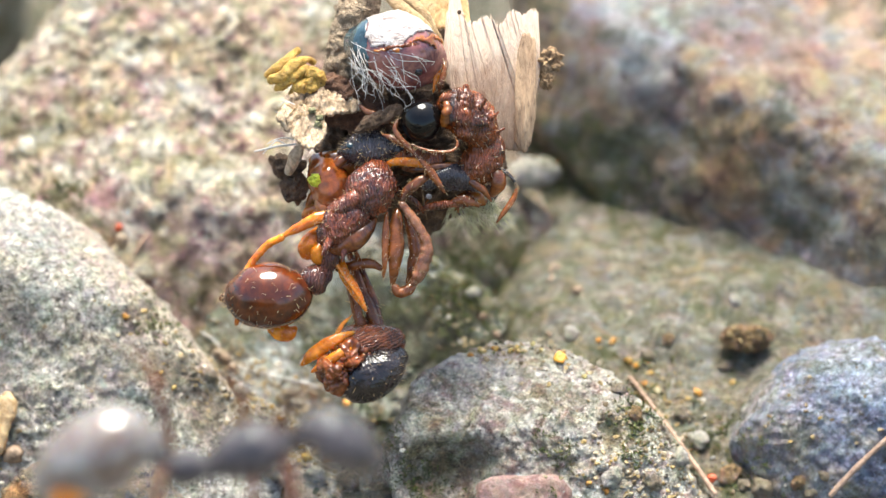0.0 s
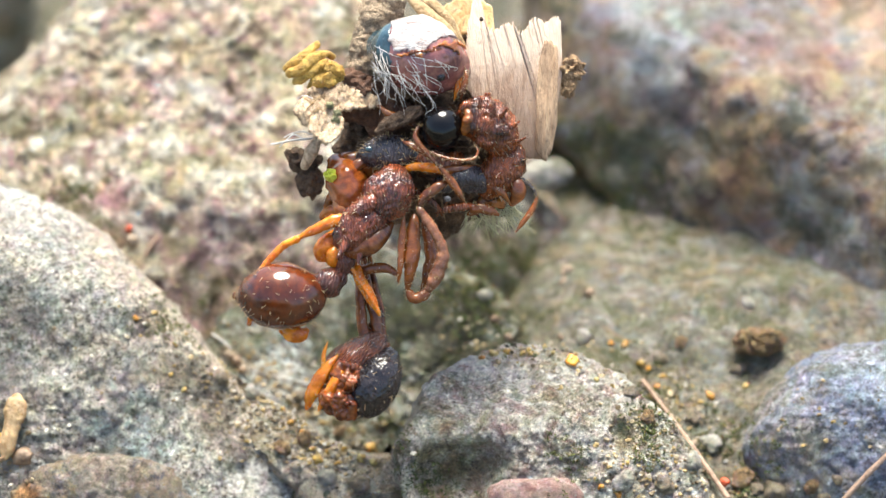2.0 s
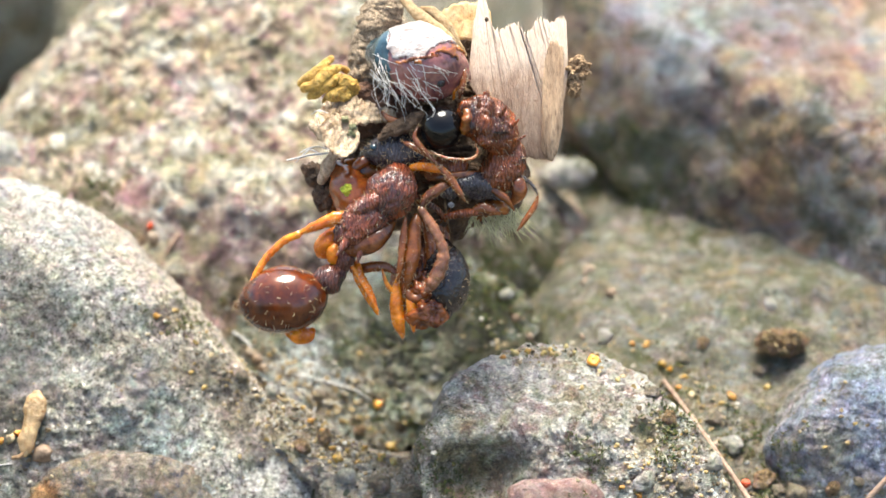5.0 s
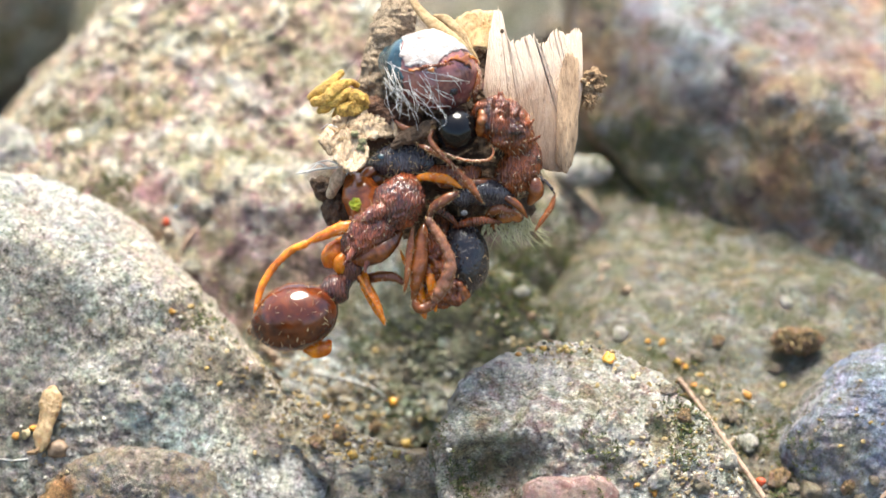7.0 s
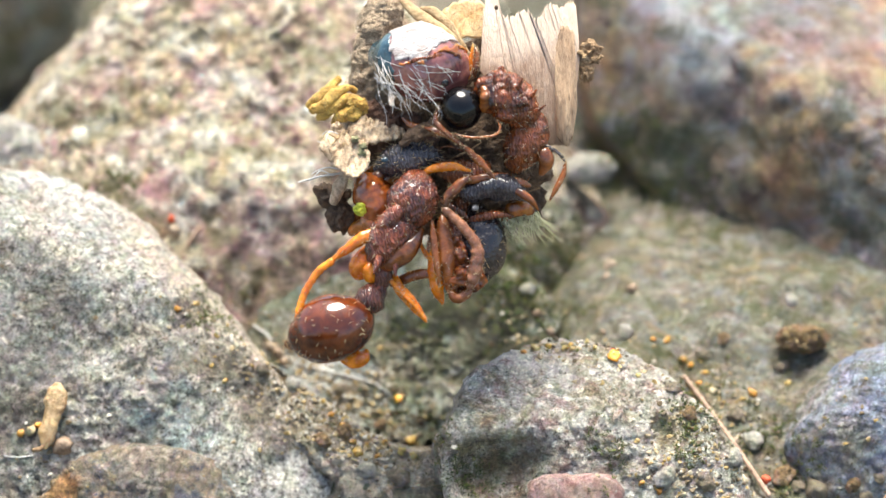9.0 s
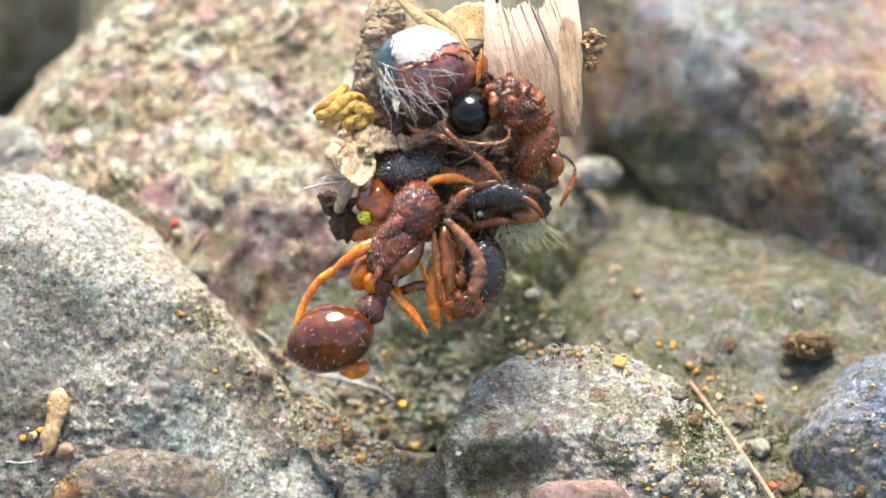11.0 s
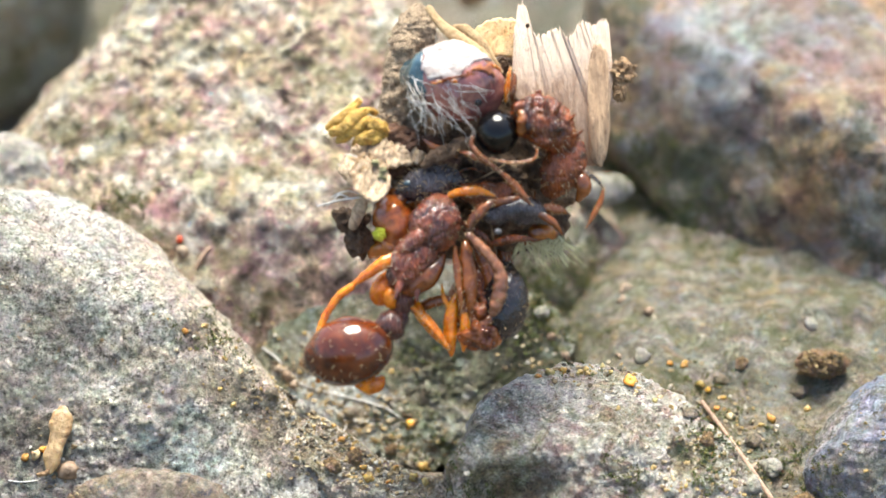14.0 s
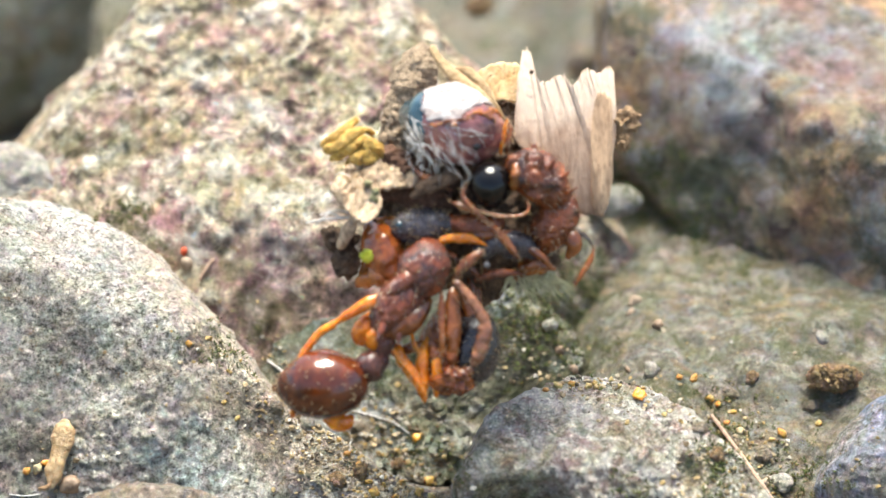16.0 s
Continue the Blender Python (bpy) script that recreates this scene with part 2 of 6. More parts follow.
def smooth_noise(p, scale, seed=0):
    """Value noise from -1 to 1 at the rows of p."""
    q = p * scale + 1000.0
    i = np.floor(q).astype(np.int64)
    f = q - i
    f = f * f * (3 - 2 * f)
    out = 0
    for dx in (0, 1):
        for dy in (0, 1):
            for dz in (0, 1):
                wgt = (f[:, 0] if dx else 1 - f[:, 0]) * (f[:, 1] if dy else 1 - f[:, 1]) * (f[:, 2] if dz else 1 - f[:, 2])
                out = out + wgt * lattice(i[:, 0] + dx, i[:, 1] + dy, i[:, 2] + dz, seed)
    return out


def rough_noise(p, scale, octaves=4, seed=0, gain=0.5):
    out, amp = 0, 1.0
    for o in range(octaves):
        out = out + amp * smooth_noise(p, scale * 2.03 ** o, seed + 17 * o)
        amp *= gain
    return out


INCLINE = 55.0
TILT = Matrix.Rotation(radians(INCLINE), 4, "X")


def at(x, y, z, turn=0.0):
    """A pose on the inclined frame of the view, from millimetres in the world."""
    return Matrix.Translation((x * MM, y * MM, z * MM)) @ TILT @ Matrix.Rotation(radians(turn), 4, "Z")


def mesh_of(name, verts, faces, material, smooth=True):
    me = bpy.data.meshes.new(name)
    me.from_pydata([tuple(v) for v in np.asarray(verts) * MM], [], [tuple(f) for f in faces])
    me.polygons.foreach_set("use_smooth", [smooth] * len(me.polygons))
    me.materials.append(material)
    me.update()
    return me


def thing(name, m, label, category, group="", kind=""):
    ob = new(name)
    ob.empty_display_size = 0.001
    ob.matrix_basis = m
    return tagged(ob, label, category, group, kind)


def part(name, shape, material, parent, label="", smooth=True):
    ob = new(name, mesh_of(name, *shape, material, smooth))
    ob.parent = parent
    return tagged(ob, label)


def lone(name, shape, material, m, label, category, group="", kind="", smooth=True):
    ob = new(name, mesh_of(name, *shape, material, smooth))
    ob.matrix_basis = m
    return tagged(ob, label, category, group, kind)


def join(*shapes):
    vs, fs, n = [], [], 0
    for v, f in shapes:
        vs.append(np.asarray(v, float).reshape(-1, 3))
        fs += [tuple(i + n for i in face) for face in f]
        n += len(v)
    return np.concatenate(vs), fs


def grid_faces(rows, cols, wrap=True):
    fs = []
    for j in range(rows - 1):
        for i in range(cols if wrap else cols - 1):
            k = (i + 1) % cols
            fs.append((j * cols + i, j * cols + k, (j + 1) * cols + k, (j + 1) * cols + i))
    return fs


def spline(points, n):
    """n points of a smooth line through the rows of points (any width), evenly in length."""
    p = np.asarray(points, float)
    if len(p) == 2:
        p = np.array([p[0], (p[0] + p[1]) / 2, p[1]])
    e = np.vstack([2 * p[0] - p[1], p, 2 * p[-1] - p[-2]])
    out = []
    for k in range(len(p) - 1):
        a, b, c, d = e[k:k + 4]
        for t in np.linspace(0, 1, 12, endpoint=False):
            out.append(0.5 * (2 * b + (c - a) * t + (2 * a - 5 * b + 4 * c - d) * t * t + (3 * b - a - 3 * c + d) * t ** 3))
    out = np.array(out + [p[-1]])
    s = np.r_[0, np.cumsum(np.linalg.norm(np.diff(out[:, :3], axis=0), axis=1))]
    u = np.linspace(0, s[-1], n)
    return np.stack([np.interp(u, s, out[:, c]) for c in range(out.shape[1])], 1)


def sweep(points, sides=12, n=None, flat=1.0, rough=0.0, freq=4.0, seed=0, ribs=0.0, rib_n=0):
    """A limb or body: rows of (a, b, w, radius) joined smoothly, with closed round ends. flat: width across the line's
    plane over its width in it; ribs: fine rings along it."""
    if n is None:
        n = 6 * len(points)
    p = spline(points, n)
    c, rad = p[:, :3], np.maximum(p[:, 3], 0.004)
    if rib_n:
        rad = rad * (1 + ribs * np.sin(np.linspace(0, 2 * np.pi * rib_n, n)))
    t = np.gradient(c, axis=0)
    t /= np.linalg.norm(t, axis=1)[:, None] + 1e-12
    ref = np.array([0.0, 0.0, 1.0])
    side = np.cross(t, ref)
    bad = np.linalg.norm(side, axis=1) < 0.15
    side[bad] = np.cross(t[bad], [0.0, 1.0, 0.0])
    side /= np.linalg.norm(side, axis=1)[:, None]
    up = np.cross(side, t)
    rings = []
    def ring(k, scale, push):
        a = np.linspace(0, 2 * np.pi, sides, endpoint=False)[:, None]
        return c[k] + t[k] * push * rad[k] + rad[k] * scale * (np.cos(a) * side[k] + np.sin(a) * up[k] * flat)
    for s in (0.25, 0.6, 0.87):
        rings.append(ring(0, s, -0.8 * math.sqrt(1 - s * s)))
    for k in range(n):
        rings.append(ring(k, 1.0, 0.0))
    for s in (0.87, 0.6, 0.25):
        rings.append(ring(n - 1, s, 0.8 * math.sqrt(1 - s * s)))
    v = np.concatenate(rings)
    if rough:
        v = v + (v - np.repeat(np.concatenate([c[[0, 0, 0]], c, c[[-1, -1, -1]]]), sides, axis=0)) * (rough_noise(v, freq, 3, seed) * rough)[:, None]
    m = len(rings)
    f = grid_faces(m, sides)
    f += [tuple(range(sides - 1, -1, -1)), tuple(range((m - 1) * sides, m * sides))]
    return v, f


def rock(outline, front, back, planes=(), rough=0.12, freq=0.9, seed=0, rings=70, sides=200, power=2.6, fine=0.03, dents=()):
    """A stone about its own centre: its outline (a, b) across the inclined frame, its bulge in front and behind,
    and flat faces (slope in a, slope in b, height) worn onto the front."""
    o = np.array(outline)
    ang = np.unwrap(np.arctan2(o[:, 1], o[:, 0]))
    if ang[-1] < ang[0]:
        o, ang = o[::-1], np.unwrap(np.arctan2(o[::-1, 1], o[::-1, 0]))
    th = np.linspace(ang[0], ang[0] + 2 * np.pi, sides, endpoint=False)
    ring = np.vstack([o, o[:1]])
    stop = np.r_[ang, ang[0] + 2 * np.pi]
    x, y = np.interp(th, stop, ring[:, 0]), np.interp(th, stop, ring[:, 1])
    for _ in range(4):
        x, y = (np.roll(x, 1) + 2 * x + np.roll(x, -1)) / 4, (np.roll(y, 1) + 2 * y + np.roll(y, -1)) / 4
    vs = []
    for side, depth in ((1, front), (-1, back)):
        steps = np.linspace(0.02, 1, rings)
        if side < 0:
            steps = steps[::-1][1::2]
        for s in steps:
            h = depth * (1 - s ** power) ** (1 / power)
            vs.append(np.stack([x * s, y * s, np.full(sides, side * h)], 1))
    v = np.concatenate(vs)
    w = v[:, 2].copy()
    for sa, sb, hgt in planes:
        d = v[:, 0] * sa + v[:, 1] * sb + hgt
        soft = 0.12
        w = np.where(v[:, 2] > -1e-6, -np.logaddexp(-w / soft, -d / soft) * soft, w)
    for da, db, dr, deep in dents:
        w = w - np.where(v[:, 2] > -1e-6, deep * np.exp(-((v[:, 0] - da) ** 2 + (v[:, 1] - db) ** 2) / dr ** 2), 0)
    v[:, 2] = w
    nrm = v / (np.linalg.norm(v, axis=1)[:, None] + 1e-9)
    v = v + nrm * (rough_noise(v, freq, 3, seed) * rough + rough_noise(v, freq * 7, 3, seed + 5) * fine)[:, None]
    f = grid_faces(len(vs), sides)
    f += [tuple(range(sides - 1, -1, -1)), tuple(range((len(vs) - 1) * sides, len(vs) * sides))]
    return v, f


# ---- the ground: one sheet to the horizon ----
def ground_height(x, y):
    p = np.stack([x, y, 0 * x], 1)
    near = np.exp(-((x / 60) ** 2 + (y / 60) ** 2))
    fall = 0.26 * np.clip(2.0 - y, 0, 9) + 0.10 * np.clip(y - 2.5, 0, 12)
    sink = 2.6 / (1 + np.exp(np.clip((x - 1.9) * 2.4, -40, 40))) / (1 + np.exp(np.clip(-(y - 0.4) * 4.0, -40, 40)))
    sink = sink + 0.9 / (1 + np.exp(np.clip((x + 2.1) * 4.0, -40, 40)))
    crack = 1.9 * np.exp(-((x + 0.40) / 0.42) ** 2 - ((y + 1.70) / 0.36) ** 2)
    crack = crack + 1.9 * np.exp(-((x + 0.6) / 1.1) ** 2 - ((y + 0.25) / 0.75) ** 2)
    return -2.4 - near * (fall + sink + crack) + near * (0.16 * rough_noise(p, 0.45, 4, 3) + 0.07 * rough_noise(p, 3.0, 4, 9)) + (1 - near) * 3.0 * smooth_noise(p, 0.01, 4)


def ground_sheet():
    far = [25, 40, 70, 130, 300, 800, 2500, 9000, 40000, 200000, 900000]
    xs = np.r_[[-v for v in far[::-1]], np.linspace(-16, 16, 300), far]
    ys = np.r_[[-v for v in far[::-1]], np.linspace(-13, 24, 330), far]
    gx, gy = np.meshgrid(xs, ys)
    x, y = gx.ravel(), gy.ravel()
    v = np.stack([x, y, ground_height(x, y)], 1)
    return v, grid_faces(len(ys), len(xs), wrap=False)


lone("ground", ground_sheet(), M_SOIL, Matrix.Identity(4), "grey-brown silty soil with thin moss and grit", "ground", kind="structure")

# ---- stones ----
lone("boulder", rock([(-10.427, 2.493), (-5.667, -2.38), (-4.533, -0.907), (-3.853, 0), (-3.06, 0.68), (-2.153, 1.813), (-0.227, 3.06), (2.04, 2.833), (3.06, 1.813), (3.967, 0.68), (5.1, 0.113), (6.347, -1.473), (7.593, -3.173), (8.613, -4.987), (8.84, -7.14), (6.573, -12.24), (0.907, -15.64), (-4.76, -13.373), (-8.16, -7.707)], 5.0, 6.0, [(0.02, -0.5, 3.6), (-0.7, 0.1, 7.5)], rough=0.26, freq=0.5, seed=1, power=2.2, fine=0.10, rings=110, sides=300), M_BACK,
     at(*(-4.125, 8.64, -1.609)), "large pinkish stone crusted with pale lichen", "stone", "stones")
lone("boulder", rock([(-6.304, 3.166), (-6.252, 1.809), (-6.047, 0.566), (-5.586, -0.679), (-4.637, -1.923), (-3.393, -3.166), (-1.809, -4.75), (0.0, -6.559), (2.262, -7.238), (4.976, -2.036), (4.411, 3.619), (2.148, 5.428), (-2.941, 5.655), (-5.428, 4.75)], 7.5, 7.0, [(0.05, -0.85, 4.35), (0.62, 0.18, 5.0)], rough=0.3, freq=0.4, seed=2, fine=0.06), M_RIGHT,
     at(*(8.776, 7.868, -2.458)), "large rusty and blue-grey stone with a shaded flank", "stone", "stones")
lone("boulder", rock([(-4.877, 0.257), (-2.31, 2.823), (1.283, 2.182), (2.053, 0.513), (1.797, -1.027), (1.412, -2.182), (0.513, -3.208), (-1.027, -4.363), (-4.235, -2.952)], 3.0, 4.0, seed=3, rough=0.3, freq=0.5), M_MID,
     at(*(-10.318, 17.761, -4.274)), "dark far stone in shade", "stone", "stones")
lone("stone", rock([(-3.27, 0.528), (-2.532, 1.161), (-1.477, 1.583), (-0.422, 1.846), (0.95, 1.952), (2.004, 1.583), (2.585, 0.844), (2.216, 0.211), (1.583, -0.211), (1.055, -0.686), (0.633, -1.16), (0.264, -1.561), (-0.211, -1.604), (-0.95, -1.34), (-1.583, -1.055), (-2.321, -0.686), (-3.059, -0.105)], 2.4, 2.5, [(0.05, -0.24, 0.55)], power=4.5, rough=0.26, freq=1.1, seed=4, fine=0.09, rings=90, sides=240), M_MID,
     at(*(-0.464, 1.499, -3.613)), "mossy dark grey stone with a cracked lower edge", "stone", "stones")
lone("stone", rock([(-1.935, 0.215), (-1.29, 0.699), (-0.645, 0.774), (-0.107, 0.591), (0.322, 0.194), (0.591, -0.323), (0.43, -1.075), (-0.645, -1.505), (-1.935, -1.075)], 0.8, 1.5, seed=6, rough=0.1), M_PALE,
     at(*(-7.783, 4.679, -1.163)), "small whitish stone behind a grey one", "stone", "stones")
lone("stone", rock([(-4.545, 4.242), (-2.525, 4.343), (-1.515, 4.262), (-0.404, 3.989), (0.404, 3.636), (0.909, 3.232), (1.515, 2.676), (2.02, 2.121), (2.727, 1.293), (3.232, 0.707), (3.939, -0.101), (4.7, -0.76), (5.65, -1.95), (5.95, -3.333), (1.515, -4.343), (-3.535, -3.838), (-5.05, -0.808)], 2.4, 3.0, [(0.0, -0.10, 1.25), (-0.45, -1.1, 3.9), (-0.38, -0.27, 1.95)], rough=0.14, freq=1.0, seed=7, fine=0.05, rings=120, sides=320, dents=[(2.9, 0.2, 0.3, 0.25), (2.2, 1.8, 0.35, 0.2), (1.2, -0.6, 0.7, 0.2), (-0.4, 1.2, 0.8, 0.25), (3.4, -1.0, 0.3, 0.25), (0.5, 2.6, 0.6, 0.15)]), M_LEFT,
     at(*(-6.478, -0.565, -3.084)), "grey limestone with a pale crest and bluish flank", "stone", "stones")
lone("stone", rock([(-2.78, -0.3), (-2.68, 0.47), (-2.32, 1.10), (-1.68, 1.66), (-0.95, 1.93), (0, 1.957), (0.699, 1.677), (1.597, 1.098), (2.296, 0.299), (2.795, -0.599), (2.895, -1.997), (0, -2.496), (-2.396, -1.797)], 2.2, 2.5, [(0.0, -0.12, 1.1), (0.0, -1.1, 1.55), (-0.5, -0.5, 1.75)], rough=0.14, freq=1.3, seed=8, fine=0.045, rings=110, sides=300, dents=[(-2.2, -0.35, 0.45, 0.3), (-1.75, -0.15, 0.5, 0.3), (-1.15, -0.05, 0.34, 0.35), (-1.35, -0.55, 0.45, 0.3), (-1.95, -0.85, 0.6, 0.35), (1.15, 0.35, 0.25, 0.25), (0.2, -0.1, 0.4, 0.12)]), M_FRONT,
     at(*(2.556, -2.138, -2.878)), "pale speckled stone with mossy hollow and grit on top", "stone", "stones")
lone("pebble", rock([(-0.838, 0.146), (-0.78, 0.38), (-0.536, 0.487), (0.293, 0.526), (0.702, 0.458), (0.839, 0.146), (0.78, -0.439), (-0.682, -0.487)], 0.30, 0.6, rough=0.05, seed=15, rings=30, sides=90, power=3.2), M_PINK,
     at(*(2.203, -3.768, -2.766)), "smooth pink pebble in front of a speckled stone", "pebble", "pebbles")
lone("stone", rock([(-2.063, 1.943), (-1.682, 1.643), (-1.181, 1.282), (-0.63, 0.901), (-0.079, 0.5), (0.422, 0.19), (0.973, 0.039), (1.474, 0.21), (1.925, -0.341), (2.024, -2.643), (0.573, -3.244), (-0.328, -1.492), (-0.749, -0.221), (-1.33, 0.441), (-1.932, 1.022), (-2.382, 1.443)], 0.75, 1.5, [(0.1, -0.45, 0.35)], rough=0.15, freq=1.6, seed=27, fine=0.06, rings=80, sides=220), M_BANK,
     at(*(-1.467, -1.615, -3.467)), "tan gritty ledge sloping below a crack", "stone", "stones")
lone("stone", rock([(-1.932, -0.407), (-1.728, 0.152), (-1.322, 0.661), (-0.712, 1.169), (0, 1.474), (0.915, 1.525), (1.932, 1.118), (2.44, -0.203), (1.423, -2.033), (-0.61, -2.338), (-1.627, -1.627)], 1.3, 2.5, rough=0.12, seed=9, fine=0.04), M_BLUE,
     at(*(7.889, -1.041, -3.23)), "blue-grey stone dusted with sandy grains", "stone", "stones")
lone("pebble", rock([(-0.547, -0.087), (-0.383, 0.109), (-0.055, 0.241), (0.383, 0.241), (0.656, 0.022), (0.492, -0.241), (-0.055, -0.328), (-0.437, -0.273)], 0.35, 0.4, rough=0.06, seed=16, rings=24, sides=60), M_PALE,
     at(*(2.635, 5.471, -1.949)), "small pale pebble lying on soil", "pebble", "pebbles")
lone("stone", rock([(-0.414, -0.118), (-0.296, 0.237), (0.059, 0.379), (0.414, 0.237), (0.509, -0.118), (0.296, -0.473), (-0.177, -0.473)], 0.5, 0.6, rough=0.1, seed=23, rings=20, sides=50), M_SLATE,
     at(*(2.378, 11.597, -2.616)), "small dark stone far behind", "stone", "stones")
lone("pebble", rock([(-0.362, -0.06), (-0.242, 0.205), (0.06, 0.278), (0.338, 0.121), (0.362, -0.181), (0.06, -0.326), (-0.242, -0.278)], 0.4, 0.5, rough=0.1, seed=24, rings=20, sides=50), M_CRUMB,
     at(*(0.193, 13.538, -2.458)), "small orange-brown pebble far behind", "pebble", "pebbles")
lone("earth_crumb", rock([(-0.484, 0.041), (-0.381, 0.206), (-0.01, 0.268), (0.402, 0.227), (0.505, 0.041), (0.381, -0.144), (0.041, -0.227), (-0.319, -0.165)], 0.26, 0.3, rough=0.07, freq=4, seed=17, rings=30, sides=80, fine=0.05), M_CRUMB,
     at(*(6.458, 0.5, -2.425)), "brown crumb of earth lying on silty soil", "earth crumb")
lone("stone", rock([(-13.317, -0.313), (-10.183, 0.548), (-6.267, 0.94), (-2.35, 1.058), (1.567, 1.058), (4.7, 0.783), (6.267, -0.078), (4.7, -3.212), (-3.133, -3.995), (-10.183, -3.212)], 2.0, 3.0, rough=0.1, seed=18, rings=40, sides=120), M_LEFT,
     at(*(-4.575, -13.565, 3.292)), "grey stone over which an ant runs", "stone", "stones")
lone("stone", rock([(-1.867, 0.049), (-1.474, 0.54), (-0.982, 0.914), (-0.197, 1.13), (0.688, 1.081), (1.376, 0.737), (1.867, 0.246), (1.965, -0.54), (0.688, -1.13), (-1.474, -0.933)], 0.4, 1.2, rough=0.16, seed=21, fine=0.07, rings=50, sides=140), M_LAYER,
     at(*(-5.507, -2.942, -3.57)), "brown and slate-coloured layered stone edge", "stone", "stones")


# ---- grains, fibres and bits that lie on the stones ----
from mathutils.bvhtree import BVHTree


def solid_of(obs):
    vs, fs = [], []
    for o in obs:
        n = len(vs)
        vs += [o.matrix_basis @ v.co / MM for v in o.data.vertices]
        fs += [[i + n for i in p.vertices] for p in o.data.polygons]
    return BVHTree.FromPolygons(vs, fs)


SURFACE = solid_of([o for o in scene.objects if o.type == "MESH"])
DOWN = TILT.to_3x3() @ Vector((0, 0, -1))


def settle(a, b, lift=0.0):
    """The place and slope where something let go above (a, b) of the inclined frame comes to lie, in mm of the world."""
    start = TILT.to_3x3() @ Vector((a, b, 4.0))
    hit, normal, _, _ = SURFACE.ray_cast(start, DOWN)
    if hit is None:
        return None, None
    if normal.dot(DOWN) > 0:
        normal = -normal
    return hit + normal * lift, normal


def grain_shape(ra, rb, rw, seed, sides=10, rings=7, rough=0.62):
    ph = np.linspace(-1.25, 1.25, rings)
    th = np.linspace(0, 2 * np.pi, sides, endpoint=False)
    d = np.array([(math.cos(p) * math.cos(q), math.cos(p) * math.sin(q), math.sin(p)) for p in ph for q in th])
    v = d * (ra, rb, rw) * (1 + rough * rough_noise(d + seed, 1.7, 2, seed))[:, None]
    return v, grid_faces(rings, sides) + [tuple(range(sides - 1, -1, -1)), tuple(range((rings - 1) * sides, rings * sides))]


def tinted(name, stops, rough=0.5, island=False, glow=0.0):
    """Grains that differ in tone from one to the next."""
    m, nt, b = nodes_of(name, rough)
    if island:
        src = nt.nodes.new("ShaderNodeNewGeometry").outputs["Random Per Island"]
    else:
        src = nt.nodes.new("ShaderNodeObjectInfo").outputs["Random"]
    c = ramp(nt, src, stops)
    f = ramp(nt, tex(nt, "noise", 14.0, 5, 0.7).outputs["Fac"], [(0.3, (0.55, 0.5, 0.45)), (0.6, (1.1, 1.1, 1.1))])
    nt.links.new(mix(nt, 1.0, c, f, "MULTIPLY"), b.inputs["Base Color"])
    bump(nt, b, tex(nt, "noise", 18.0, 4).outputs["Fac"], 0.02)
    b.inputs["Subsurface Weight"].default_value = glow
    b.inputs["Subsurface Scale"].default_value = 0.1 * MM
    return m


G_YELLOW = tinted("amber_grain", [(0.0, (0.42, 0.19, 0.03)), (0.4, (0.46, 0.28, 0.06)), (0.75, (0.42, 0.34, 0.13)), (1.0, (0.50, 0.42, 0.28))], 0.3, glow=0.15)
G_ORANGE = tinted("orange_grain", [(0.0, (0.78, 0.34, 0.04)), (1.0, (0.80, 0.42, 0.08))], 0.25, glow=0.3)
G_RED = tinted("red_grain", [(0.0, (0.55, 0.07, 0.02)), (1.0, (0.55, 0.10, 0.03))], 0.4, glow=0.3)
G_BROWN = tinted("brown_grain", [(0.0, (0.19, 0.12, 0.07)), (0.5, (0.30, 0.21, 0.14)), (1.0, (0.42, 0.33, 0.24))], 0.6)
G_MIX = tinted("mixed_grit", [(0.0, (0.05, 0.04, 0.03)), (0.2, (0.20, 0.14, 0.07)), (0.4, (0.36, 0.29, 0.18)), (0.6, (0.42, 0.28, 0.08)), (0.85, (0.44, 0.40, 0.32)), (1.0, (0.62, 0.58, 0.50))], 0.5, island=True)
G_MOSS = tinted("moss_green", [(0.0, (0.04, 0.06, 0.012)), (0.5, (0.09, 0.12, 0.02)), (1.0, (0.20, 0.20, 0.06))], 0.6, island=True, glow=0.1)

GRAIN_MESH = {}


def grain(a, b, r, material, label, seed):
    key = (material.name, seed % 5)
    if key not in GRAIN_MESH:
        GRAIN_MESH[key] = mesh_of("grain", *grain_shape(0.1, 0.085, 0.075, seed % 5), material)
    place, normal = settle(a, b, r * 0.25)
    if place is None:
        return
    ob = new("grain", GRAIN_MESH[key])
    q = normal.to_track_quat("Z", "Y").to_matrix().to_4x4()
    ob.matrix_basis = Matrix.Translation(place * MM) @ q @ Matrix.Rotation(seed * 1.3, 4, "Z") @ Matrix.Diagonal((r / 0.1, r / 0.1, r / 0.1, 1))
    tagged(ob, label, "grain", "grains")


